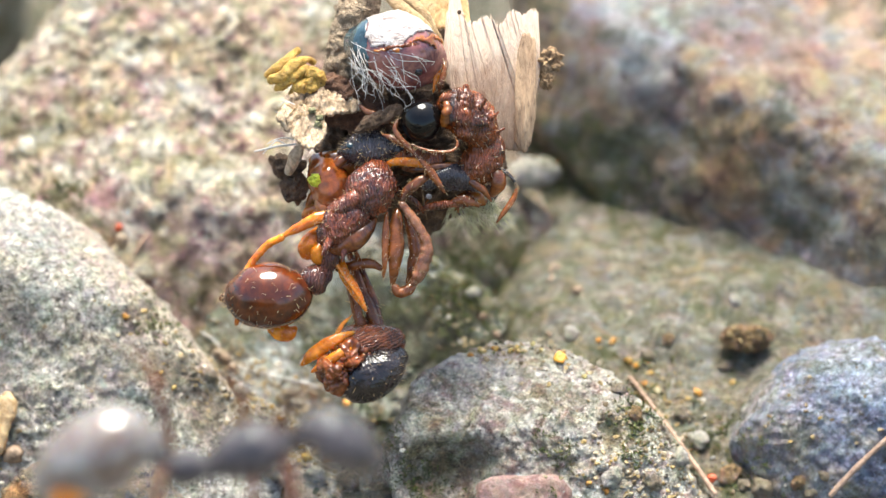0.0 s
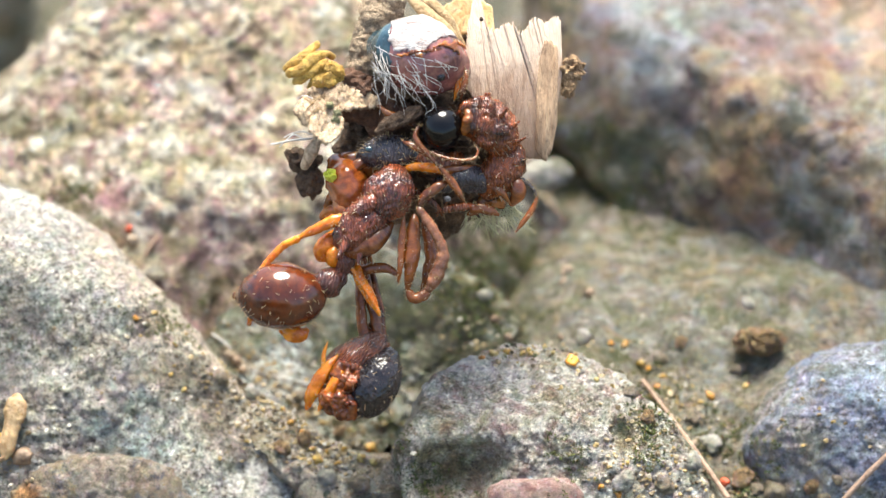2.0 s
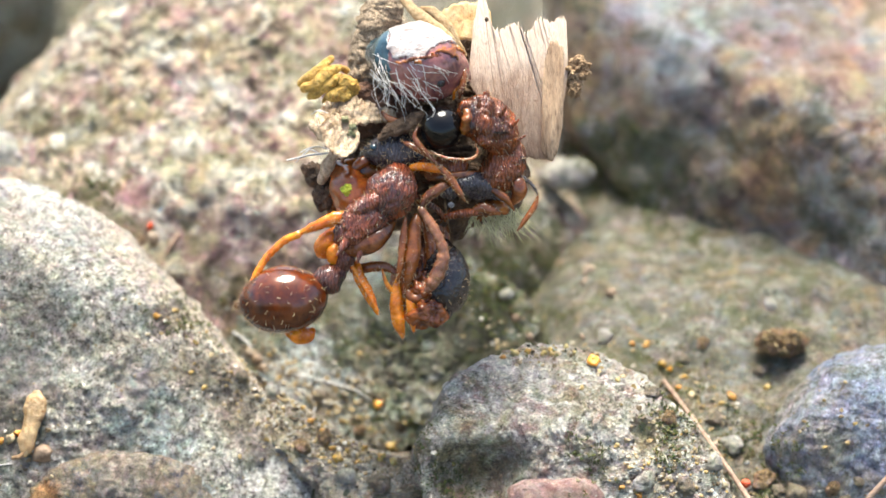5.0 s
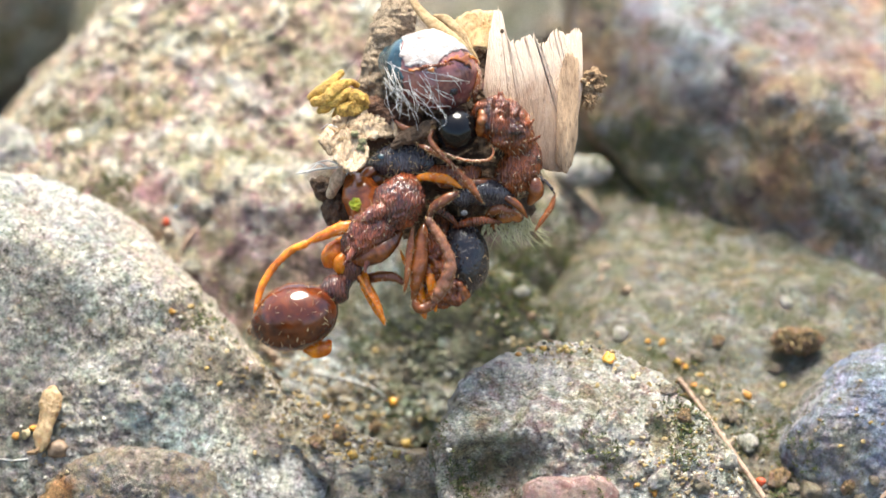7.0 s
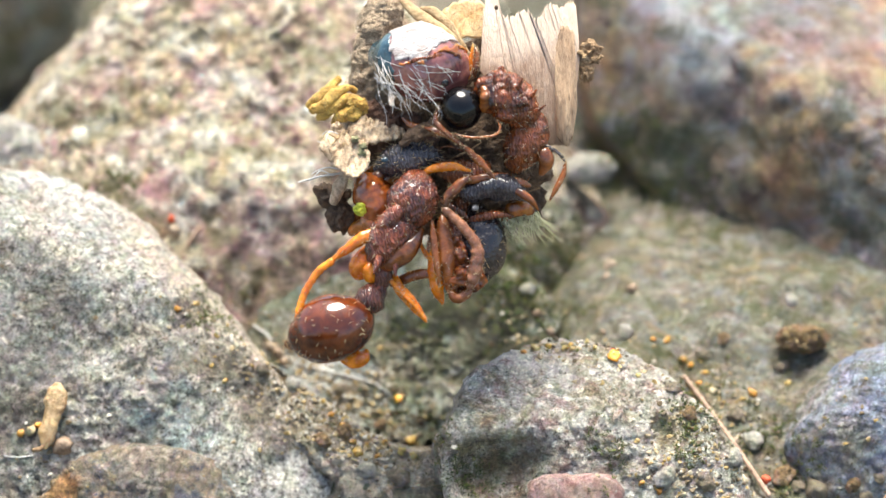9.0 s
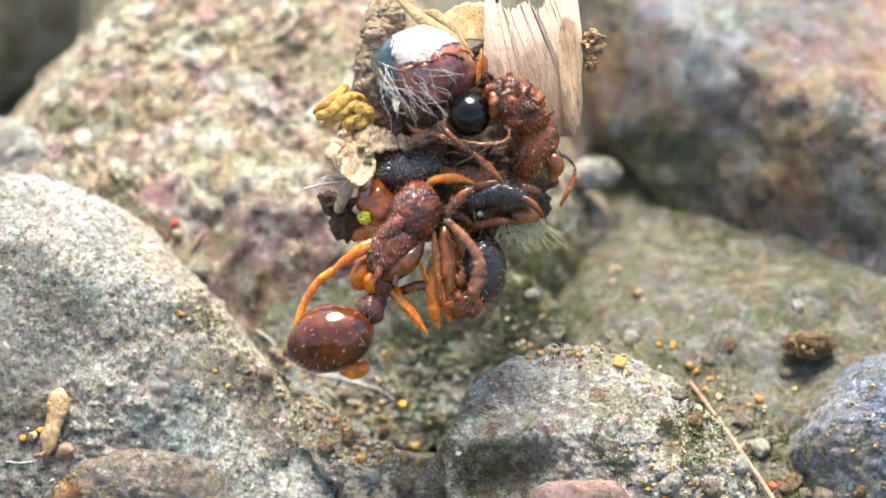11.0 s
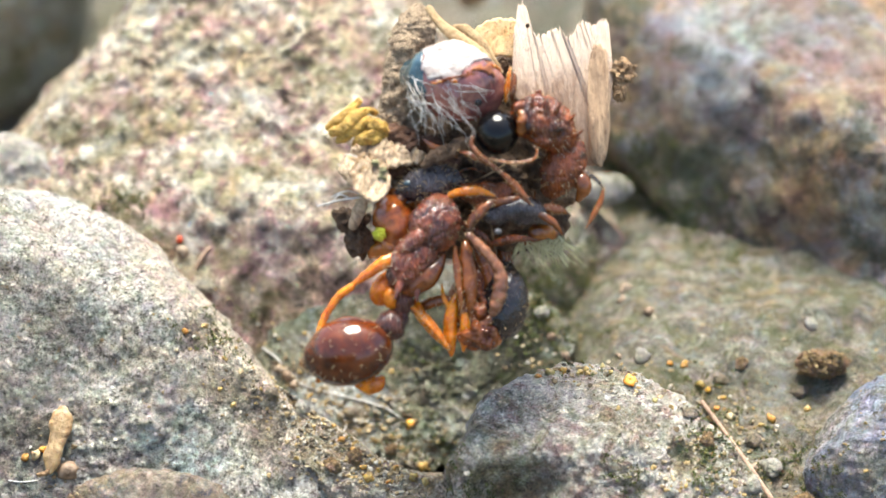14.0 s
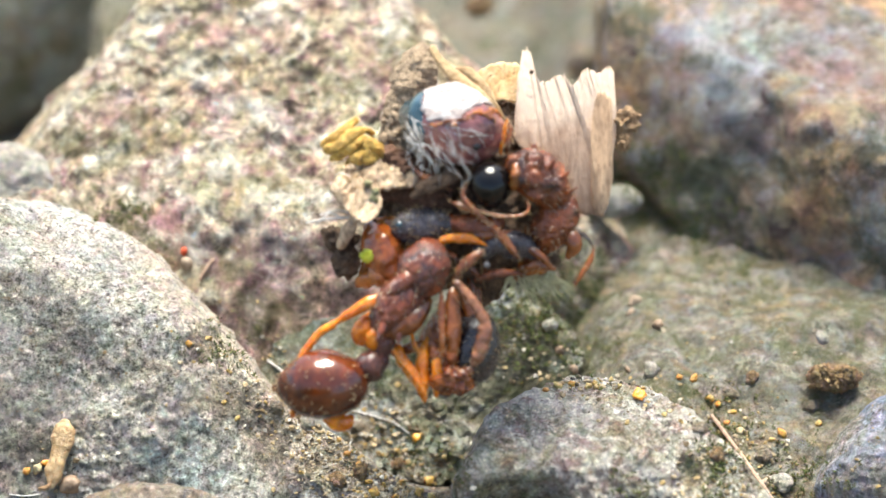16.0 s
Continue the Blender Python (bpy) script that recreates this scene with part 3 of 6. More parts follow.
for k, (a, b, r) in enumerate([(p[0], p[1], p[3]) for p in [(2.95, -1.95, 0, 0.12), (-0.89, -2.81, 0, 0.1), (2.06, -1.81, 0, 0.06), (1.78, -1.79, 0, 0.07), (1.56, -1.83, 0, 0.08), (2.19, -1.75, 0, 0.05), (1.36, -1.89, 0, 0.06), (4.31, -2.07, 0, 0.07), (4.44, -2.16, 0, 0.06), (5.51, -2.65, 0, 0.09), (4.8, -2.62, 0, 0.08), (3.36, -2.27, 0, 0.06), (4.78, -3.04, 0, 0.06), (-0.84, -3.65, 0, 0.09), (-0.98, -3.58, 0, 0.08), (-0.7, -3.58, 0, 0.09), (-0.62, -3.71, 0, 0.07), (-1.59, -3.65, 0, 0.09), (-1.44, -3.54, 0, 0.06), (-1.72, -3.49, 0, 0.06), (-1.29, -3.74, 0, 0.06), (-4.84, -1.11, 0, 0.06), (-3.99, -2.39, 0, 0.05), (-7.38, -3.27, 0, 0.09), (-7.24, -3.17, 0, 0.08), (-7.56, -3.31, 0, 0.07), (-1.89, -3.19, 0, 0.06), (-2.09, -3.01, 0, 0.06), (-2.24, -2.79, 0, 0.05), (4.01, -1.74, 0, 0.08), (3.76, -1.71, 0, 0.06), (6.16, -2.49, 0, 0.06), (3.36, -4.09, 0, 0.05), (3.66, -4.24, 0, 0.06), (4.06, -4.29, 0, 0.06), (5.16, -4.09, 0, 0.07), (5.31, -3.94, 0, 0.06), (-1.14, -3.49, 0, 0.05), (2.61, -1.81, 0, 0.05), (2.46, -1.71, 0, 0.05), (4.56, -2.49, 0, 0.06), (4.71, -2.31, 0, 0.06)]]):
    grain(a, b, r, G_ORANGE if k in (0, 1, 8, 24) else G_YELLOW, "bright orange grain lying on stone" if k in (0, 1, 8, 24) else "translucent amber-yellow sand grain lying on stone", k)
for k, (a, b, _, r) in enumerate([(5.66, -4.15, 0, 0.08), (-5.16, 0.49, 0, 0.07)]):
    grain(a, b, r, G_RED, "small red grain on mossy soil", k + 60)
for k, (a, b, _, r) in enumerate([(-6.79, -3.55, 0, 0.17), (-5.09, 0.26, 0, 0.12), (3.06, -0.39, 0, 0.12), (3.46, -0.79, 0, 0.1), (2.96, -0.59, 0, 0.08), (5.16, -3.49, 0, 0.08), (-3.14, -1.99, 0, 0.1), (-3.29, -1.87, 0, 0.09), (-3.04, -2.14, 0, 0.08), (2.86, -1.59, 0, 0.06), (1.66, -1.24, 0, 0.08), (1.91, -1.59, 0, 0.08)]):
    grain(a, b, r, G_BROWN, "brown earthy grain between stones", k + 80)

PEBBLE_MESH = {}


def small_pebble(a, b, r, material, label, seed):
    key = (material.name, seed % 4)
    if key not in PEBBLE_MESH:
        PEBBLE_MESH[key] = mesh_of("pebble", *grain_shape(0.2, 0.16, 0.12, seed % 4 + 10, 26, 16, 0.3), material)
    place, normal = settle(a, b, r * 0.2)
    if place is None:
        return
    ob = new("pebble", PEBBLE_MESH[key])
    q = normal.to_track_quat("Z", "Y").to_matrix().to_4x4()
    ob.matrix_basis = Matrix.Translation(place * MM) @ q @ Matrix.Rotation(seed * 2.1, 4, "Z") @ Matrix.Diagonal((r / 0.2, r / 0.2, r / 0.2, 1))
    tagged(ob, label, "pebble", "pebbles")


for k, (a, b, r) in enumerate([(4.98, -3.71, 0.18), (5.46, -3.49, 0.2), (3.76, -4.01, 0.2), (-1.44, -3.99, 0.18), (3.28, -1.59, 0.16), (6.36, -0.99, 0.14), (1.46, -0.79, 0.14), (-2.79, -2.49, 0.14)]):
    small_pebble(a, b, r, M_PALE, "small pale pebble lodged in gritty soil", k)
for k, (a, b, r) in enumerate([(4.21, -2.94, 0.16), (5.16, -3.01, 0.17), (4.46, -4.09, 0.18), (5.98, -4.09, 0.22), (6.56, -4.31, 0.26), (6.21, -4.27, 0.14), (7.16, -4.21, 0.14), (7.36, -4.41, 0.12), (7.61, -4.09, 0.11), (-2.24, -3.47, 0.17), (-0.84, -4.11, 0.2), (-3.32, -2.21, 0.13), (-1.84, -3.31, 0.15), (3.96, -2.49, 0.15), (4.66, -1.99, 0.14), (5.06, -1.69, 0.13), (6.06, -2.19, 0.14), (-1.99, -2.64, 0.12), (-1.24, -3.29, 0.12)]):
    small_pebble(a, b, r, M_SLATE if k % 3 else M_CRUMB, "small brown pebble lodged in gritty soil", k + 20)

# grit too fine to count
rng = np.random.RandomState(11)
shapes = []
PATCHES = [(-2.24, -2.89, 0.90, 0.60, 1100), (-1.24, -3.49, 0.80, 0.50, 800), (-3.04, -2.19, 0.70, 0.50, 600), (-3.84, -1.49, 0.60, 0.70, 160), (1.96, -1.77, 0.90, 0.14, 200), (2.96, -2.09, 0.80, 0.40, 160), (4.56, -2.99, 1.00, 1.20, 750), (5.16, -4.19, 0.90, 0.70, 400), (3.96, -3.79, 0.90, 0.80, 350), (6.96, -2.99, 1.10, 1.00, 110), (3.16, -0.59, 1.60, 0.90, 60), (5.66, -1.19, 2.00, 0.60, 50), (-4.54, -0.99, 0.50, 0.90, 70), (-1.34, -2.49, 0.90, 0.60, 160), (0.96, -1.19, 0.80, 0.60, 100), (-5.34, -1.99, 1.80, 1.80, 50), (-7.04, -3.39, 0.80, 0.70, 80), (-3.34, -3.89, 1.60, 0.60, 60)]
for a, b, sa, sb, count in PATCHES:
    for _ in range(count):
        pa, pb = a + rng.normal(0, 0.6) * sa, b + rng.normal(0, 0.6) * sb
        r = 0.009 + 0.05 * rng.rand() ** 4
        place, normal = settle(pa, pb, r * 0.05)
        if place is None:
            continue
        v, f = grain_shape(r, r * rng.uniform(0.6, 1), r * rng.uniform(0.5, 0.9), rng.randint(1000), 6, 4, 0.75)
        q = np.array(normal.to_track_quat("Z", "Y").to_matrix())
        shapes.append((v @ q.T + np.array(place), f))
lone("grit", join(*shapes), G_MIX, Matrix.Identity(4), "fine yellow, white and brown sand grit on stones", "grit", kind="stuff", smooth=False)

# moss: short green shoots in hollows
shapes = []
for a, b, sa, sb, count in [(4.56, -2.59, 0.60, 0.70, 110), (4.16, -3.29, 0.40, 0.60, 80), (5.86, -3.29, 0.60, 0.40, 90), (0.36, -4.09, 0.60, 0.40, 80), (-6.14, 1.21, 0.60, 0.25, 60), (2.76, -3.59, 0.40, 0.60, 40), (-4.24, -1.19, 0.50, 0.40, 50), (6.26, -4.19, 0.60, 0.40, 50), (-0.84, -2.99, 0.80, 0.40, 60), (1.76, -0.39, 0.70, 1.10, 260), (1.06, -0.39, 0.60, 0.50, 160), (2.26, 0.11, 0.60, 0.60, 120), (1.46, 0.21, 0.50, 0.60, 60), (2.16, -1.19, 0.60, 0.40, 60), (0.96, -0.99, 0.60, 0.60, 60), (3.46, 2.01, 0.50, 0.70, 160), (2.96, 2.11, 0.30, 0.60, 60), (4.16, 1.11, 0.70, 0.40, 150), (5.06, 0.21, 0.60, 0.40, 60), (-1.24, -1.59, 1.20, 0.50, 70)]:
    for _ in range(count):
        place, normal = settle(a + rng.normal(0, 0.6) * sa, b + rng.normal(0, 0.6) * sb)
        if place is None:
            continue
        p, n = np.array(place), np.array(normal)
        for _ in range(6):
            o = n + rng.normal(0, 0.7, 3)
            o *= rng.uniform(0.03, 0.08) / np.linalg.norm(o)
            q = p + rng.normal(0, 0.03, 3)
            shapes.append(sweep([(*q, 0.010), (*(q + o * 0.6), 0.009), (*(q + o), 0.003)], 4, 4))
lone("moss", join(*shapes), G_MOSS, Matrix.Identity(4), "short green moss shoots in hollows between stones", "moss", kind="stuff")


def lying(rows, lift):
    """Rows of (a, b, radius) laid along the surface below, as (x, y, z, radius) in mm of the world."""
    out = []
    for a, b, r in spline(rows, 5 * len(rows)):
        place, normal = settle(a, b, lift + r)
        if place is not None:
            out.append((*place, r))
    return out


# ---- materials of the insects and scraps ----
def cuticle(name, deep, light, rough=0.25, wrinkle=0.0, glow=0.15, pits=0.0, coat=0.1, dusty=0.08, gloss=0.6):
    """Insect skin: dark and light zones, fine sculpture, a little light through it."""
    m, nt, b = nodes_of(name, rough)
    c = ramp(nt, tex(nt, "noise", 2.6, 6, 0.65, 0.5).outputs["Fac"], [(0.36, deep), (0.64, light)])
    mott = ramp(nt, tex(nt, "noise", 11.0, 5, 0.7).outputs["Fac"], [(0.32, (0.5, 0.45, 0.45)), (0.52, (1, 1, 1))])
    c = mix(nt, 0.55, c, mix(nt, 1.0, c, mott, "MULTIPLY"))
    dust = ramp(nt, tex(nt, "noise", 17.0, 5, 0.75).outputs["Fac"], [(0.60, (0, 0, 0)), (0.72, (dusty, dusty, dusty))])
    c = mix(nt, dust, c, (0.50, 0.42, 0.34))
    nt.links.new(c, b.inputs["Base Color"])
    b.inputs["Specular IOR Level"].default_value = gloss
    b.inputs["Subsurface Weight"].default_value = glow
    b.inputs["Subsurface Radius"].default_value = (1.0, 0.3, 0.06)
    b.inputs["Subsurface Scale"].default_value = 0.10 * MM
    b.inputs["Coat Weight"].default_value, b.inputs["Coat Roughness"].default_value = coat, 0.06
    r = ramp(nt, tex(nt, "noise", 9.0, 4, 0.7).outputs["Fac"], [(0.35, (rough * 0.6,) * 3), (0.68, (min(1, rough * 1.5),) * 3)])
    nt.links.new(r, b.inputs["Roughness"])
    if wrinkle:
        wv = nt.nodes.new("ShaderNodeTexWave")
        wv.inputs["Scale"].default_value = 5.5 / MM
        wv.inputs["Distortion"].default_value, wv.inputs["Detail"].default_value = 9.0, 3.0
        wv.inputs["Detail Scale"].default_value, wv.inputs["Detail Roughness"].default_value = 1.4, 0.55
        nt.links.new(nt.nodes.new("ShaderNodeTexCoord").outputs["Object"], wv.inputs["Vector"])
        groove = ramp(nt, wv.outputs["Fac"], [(0.0, (0.45, 0.42, 0.42)), (0.45, (1.0, 1.0, 1.0))])
        nt.links.new(mix(nt, 0.8, c, mix(nt, 1.0, c, groove, "MULTIPLY")), b.inputs["Base Color"])
        bump(nt, b, wv.outputs["Fac"], wrinkle, 1.0)
    if pits:
        bump(nt, b, tex(nt, "cells", 16.0).outputs["Distance"], pits, 1.0)
    bump(nt, b, tex(nt, "noise", 8.0, 3, 0.5).outputs["Fac"], 0.004 if rough > 0.1 else 0.001, 0.7)
    return m


def scrap(name, a, b_, rough=0.7, size=3.0, glow=0.0, relief=0.04, stretch=None, pale=None, streak=0.8):
    """Dry plant matter and the like. pale: (height, softness, colour) of a bleached end."""
    m, nt, b = nodes_of(name, rough)
    co = nt.nodes.new("ShaderNodeTexCoord").outputs["Object"]
    if stretch:
        mp = nt.nodes.new("ShaderNodeMapping")
        mp.inputs["Scale"].default_value = stretch
        nt.links.new(co, mp.inputs["Vector"])
        co = mp.outputs["Vector"]
    c = ramp(nt, tex(nt, "noise", size, 6, 0.7, 0.3, co).outputs["Fac"], [(0.32, a), (0.64, b_)])
    f = ramp(nt, tex(nt, "noise", size * 4.5, 4, 0.7, 0.0, co).outputs["Fac"], [(0.34, (0.45, 0.42, 0.4)), (0.5, (1, 1, 1))])
    c = mix(nt, streak, c, mix(nt, 1.0, c, f, "MULTIPLY"))
    if pale:
        xyz = nt.nodes.new("ShaderNodeSeparateXYZ")
        nt.links.new(nt.nodes.new("ShaderNodeTexCoord").outputs["Object"], xyz.inputs["Vector"])
        add = nt.nodes.new("ShaderNodeMath")
        add.operation = "MULTIPLY_ADD"
        nt.links.new(xyz.outputs["Y"], add.inputs[0])
        add.inputs[1].default_value = 0.5 / (pale[1] * MM)
        nt.links.new(tex(nt, "noise", size * 0.7, 5, 0.7, 0.3, co).outputs["Fac"], add.inputs[2])
        edge = 0.5 + 0.5 * pale[0] / pale[1]
        c = mix(nt, ramp(nt, add.outputs["Value"], [(max(0.0, edge - 0.3), (0, 0, 0)), (min(1.0, edge + 0.2), (0.7, 0.7, 0.7))]), c, pale[2])
    nt.links.new(c, b.inputs["Base Color"])
    if glow:
        b.inputs["Subsurface Weight"].default_value = glow
        b.inputs["Subsurface Radius"].default_value = (1.0, 0.6, 0.3)
        b.inputs["Subsurface Scale"].default_value = 0.2 * MM
    bump(nt, b, tex(nt, "noise", size * 2.5, 5, 0.7, 0.0, co).outputs["Fac"], relief, 1.0)
    return m


A_GASTER = cuticle("brown_gaster", (0.045, 0.010, 0.004), (0.16, 0.034, 0.006), 0.10, glow=0.2, coat=0.2, dusty=0.03)
A_BODY = cuticle("red_brown_cuticle", (0.060, 0.018, 0.015), (0.33, 0.075, 0.022), 0.14, wrinkle=0.026, glow=0.04, dusty=0.03, gloss=0.7, coat=0.5)
A_LEG = cuticle("orange_leg", (0.50, 0.11, 0.006), (0.95, 0.33, 0.016), 0.22, glow=0.4, coat=0.09, dusty=0.10)
A_LEG_DARK = cuticle("brown_leg", (0.060, 0.016, 0.006), (0.30, 0.088, 0.016), 0.20, glow=0.12, coat=0.12, dusty=0.14)
A_KNOT = cuticle("dusky_petiole", (0.040, 0.016, 0.018), (0.20, 0.060, 0.030), 0.18, wrinkle=0.016, glow=0.05, dusty=0.04, coat=0.18)
CLUB = cuticle("pinkish_brown_club", (0.10, 0.036, 0.018), (0.34, 0.14, 0.065), 0.26, glow=0.15, dusty=0.2, coat=0.1)
A_HEAD = cuticle("blackish_head", (0.024, 0.022, 0.028), (0.10, 0.080, 0.085), 0.24, wrinkle=0.016, glow=0.0, dusty=0.18, coat=0.3)
B_GASTER = cuticle("black_gaster", (0.003, 0.003, 0.003), (0.006, 0.005, 0.005), 0.04, glow=0.0, coat=0.0, dusty=0.0, gloss=0.35)
B_BODY = cuticle("dark_red_cuticle", (0.024, 0.009, 0.005), (0.32, 0.075, 0.014), 0.14, wrinkle=0.018, glow=0.12, dusty=0.05, coat=0.24)
D_BALL = cuticle("sooty_cuticle", (0.008, 0.007, 0.008), (0.034, 0.022, 0.020), 0.22, pits=0.012, glow=0.0, dusty=0.12, coat=0.09)
SEED_BROWN = cuticle("violet_brown_shell", (0.075, 0.022, 0.032), (0.36, 0.13, 0.10), 0.14, glow=0.05, coat=0.6)
SEED_TEAL = cuticle("teal_shell", (0.004, 0.014, 0.022), (0.035, 0.08, 0.10), 0.12, glow=0.0, coat=0.6, dusty=0.2)
SEED_WHITE = scrap("white_glare", (0.50, 0.34, 0.28), (0.93, 0.91, 0.90), 0.2, 3.0, 0.0, 0.14, (1.0, 2.4, 1.0))
PEARL = scrap("grey_pearl", (0.16, 0.14, 0.13), (0.36, 0.34, 0.33), 0.25, 8.0)
AMBER = cuticle("amber_shell", (0.10, 0.026, 0.006), (0.46, 0.15, 0.022), 0.16, glow=0.4, coat=0.15, dusty=0.08)
RED_AMBER = cuticle("red_amber_shell", (0.07, 0.016, 0.006), (0.36, 0.095, 0.016), 0.14, glow=0.3, coat=0.21, dusty=0.05)
HAIR = scrap("golden_hair", (0.42, 0.25, 0.10), (0.62, 0.46, 0.25), 0.35, 8.0)
SILK = scrap("white_silk", (0.58, 0.54, 0.50), (0.80, 0.77, 0.73), 0.3, 8.0)
WOOD = scrap("weathered_wood", (0.30, 0.18, 0.115), (0.52, 0.365, 0.255), 0.75, 3.0, 0.1, 0.07, (1.6, 0.45, 1.0), pale=(0.32, 0.5, (0.68, 0.53, 0.41)), streak=0.24)
WOOD_DARK = scrap("browned_wood", (0.20, 0.11, 0.06), (0.60, 0.40, 0.24), 0.75, 3.2, 0.0, 0.08, (1.5, 0.30, 1.0))
BARK = scrap("brown_bark", (0.34, 0.235, 0.15), (0.70, 0.52, 0.34), 0.85, 6.0, 0.0, 0.2)
STRAW = scrap("dry_straw", (0.32, 0.18, 0.07), (0.58, 0.40, 0.20), 0.5, 5.0, 0.0, 0.06)
FLAKE = scrap("orange_flake", (0.55, 0.30, 0.10), (0.84, 0.60, 0.32), 0.5, 3.0, 0.2)
MUSTARD = scrap("mustard_fibre", (0.30, 0.15, 0.02), (0.74, 0.46, 0.10), 0.5, 5.0, 0.15, 0.08)
BROWN_FLAKE = scrap("brown_flake", (0.24, 0.13, 0.06), (0.52, 0.34, 0.18), 0.7, 4.0, 0.0, 0.12)
BEIGE = scrap("beige_leaf_scrap", (0.22, 0.13, 0.06), (0.80, 0.60, 0.40), 0.6, 3.0, 0.1, 0.10)
EARTH = scrap("dark_earth", (0.045, 0.026, 0.015), (0.24, 0.14, 0.075), 0.7, 5.0, 0.0, 0.14)
RUSSET = scrap("russet_scrap", (0.07, 0.028, 0.014), (0.20, 0.09, 0.045), 0.6, 5.0, 0.0, 0.12)
LIME = scrap("lime_speck", (0.42, 0.46, 0.02), (0.66, 0.66, 0.05), 0.5, 9.0, 0.1)
GREENISH = scrap("green_lichen", (0.20, 0.19, 0.08), (0.46, 0.43, 0.24), 0.8, 8.0, 0.0, 0.08)
TUFT = scrap("pale_green_tuft", (0.50, 0.46, 0.20), (0.78, 0.72, 0.44), 0.5, 8.0, 0.1)


# ---- small shapes ----
def outward(v, f):
    """Unit normals at the vertices of a shape."""
    q = np.array([x for x in f if len(x) == 4])
    n = np.cross(v[q[:, 2]] - v[q[:, 0]], v[q[:, 3]] - v[q[:, 1]])
    out = np.zeros_like(v)
    for k in range(4):
        np.add.at(out, q[:, k], n)
    return out / (np.linalg.norm(out, axis=1)[:, None] + 1e-12)


def sculpted(shape, deep, freq, seed=0, along=None, stretch=0.35):
    """A shape with a net of fine ridges over it, drawn out along a direction where one is given."""
    v, f = np.asarray(shape[0], float), shape[1]
    q = v
    if along is not None:
        d = np.array(along, float) / np.linalg.norm(along)
        q = v - np.outer(v @ d, d) * (1 - stretch)
    ridge = 1 - 2.2 * np.abs(smooth_noise(q, freq, seed)) + 0.5 * (1 - 2.2 * np.abs(smooth_noise(q, freq * 2.1, seed + 3)))
    n = outward(v, f)
    if (n * (v - v.mean(0))).sum() < 0:
        n = -n
    return v + n * (deep * ridge)[:, None], f


def hairs(centres, outs, length, spread, seed, thick=0.0017):
    rng = np.random.RandomState(seed)
    shapes = []
    for c, o in zip(centres, outs):
        o = o / (np.linalg.norm(o) + 1e-9) + rng.normal(0, spread, 3)
        o = o / np.linalg.norm(o)
        ln = length * rng.uniform(0.6, 1.2)
        side = np.cross(o, [0.3, 0.5, 0.8])
        bend = side / (np.linalg.norm(side) + 1e-9) * ln * rng.uniform(-0.2, 0.2)
        shapes.append(sweep([(*c, thick), (*(c + o * ln * 0.5 + bend * 0.4), thick * 0.8), (*(c + o * ln + bend), thick * 0.35)], sides=4, n=4))
    return join(*shapes)


def hairs_on(shape, count, length, seed, spread=0.35, front=-0.2, thick=0.0017):
    v, rng = shape[0], np.random.RandomState(seed)
    mid = v.mean(0)
    pick = [i for i in rng.permutation(len(v)) if v[i][2] - mid[2] > front * (v[:, 2].max() - mid[2])][:count]
    return hairs(v[pick], v[pick] - mid, length, spread, seed, thick)


def limb(rows, scale):
    """Rows of a limb, narrow at its joints and fullest a third of the way along."""
    p = spline(rows, 5 * len(rows))
    k = np.linspace(0, 1, len(p))
    p[:, 3] *= scale * (0.45 + 0.62 * np.sin(np.pi * np.clip(k, 0, 1) ** 0.8) ** 0.7)
    return [tuple(q) for q in p]


def leg(name, rows, material, parent, seed=0, sub=()):
    """A leg or feeler: a swept limb with fine grooves along it, with finer joints (sub: rows each) as parts under it."""
    run = np.array(rows[-1][:3]) - np.array(rows[0][:3])
    shape = sculpted(sweep(limb(rows, 0.54), 22, 16 * len(rows), rough=0.16, freq=6, seed=seed, flat=0.8), 0.004, 16.0, seed, run, 0.25)
    ob = part(name, shape, material, parent)
    part("bristles", hairs_on(shape, 60, 0.055, seed + 20, 0.9, -2.0, 0.0016), HAIR, ob)
    for kind, mat, r, kn in sub:
        q = limb(r, 0.55) if not kn else [(*p[:3], p[3] * 0.74) for p in r]
        run = np.array(r[-1][:3]) - np.array(r[0][:3])
        shape = sculpted(sweep(q, 18, 16 * len(r), rough=0.12, freq=9, seed=seed + 1, ribs=0.06 if kn else 0.0, rib_n=kn, flat=0.85), 0.003, 18.0, seed, run, 0.3)
        part(kind, shape, mat, ob)
        part("bristles", hairs_on(shape, 60, 0.045, seed + 40, 0.9, -2.0, 0.0016), HAIR, ob)
    return ob


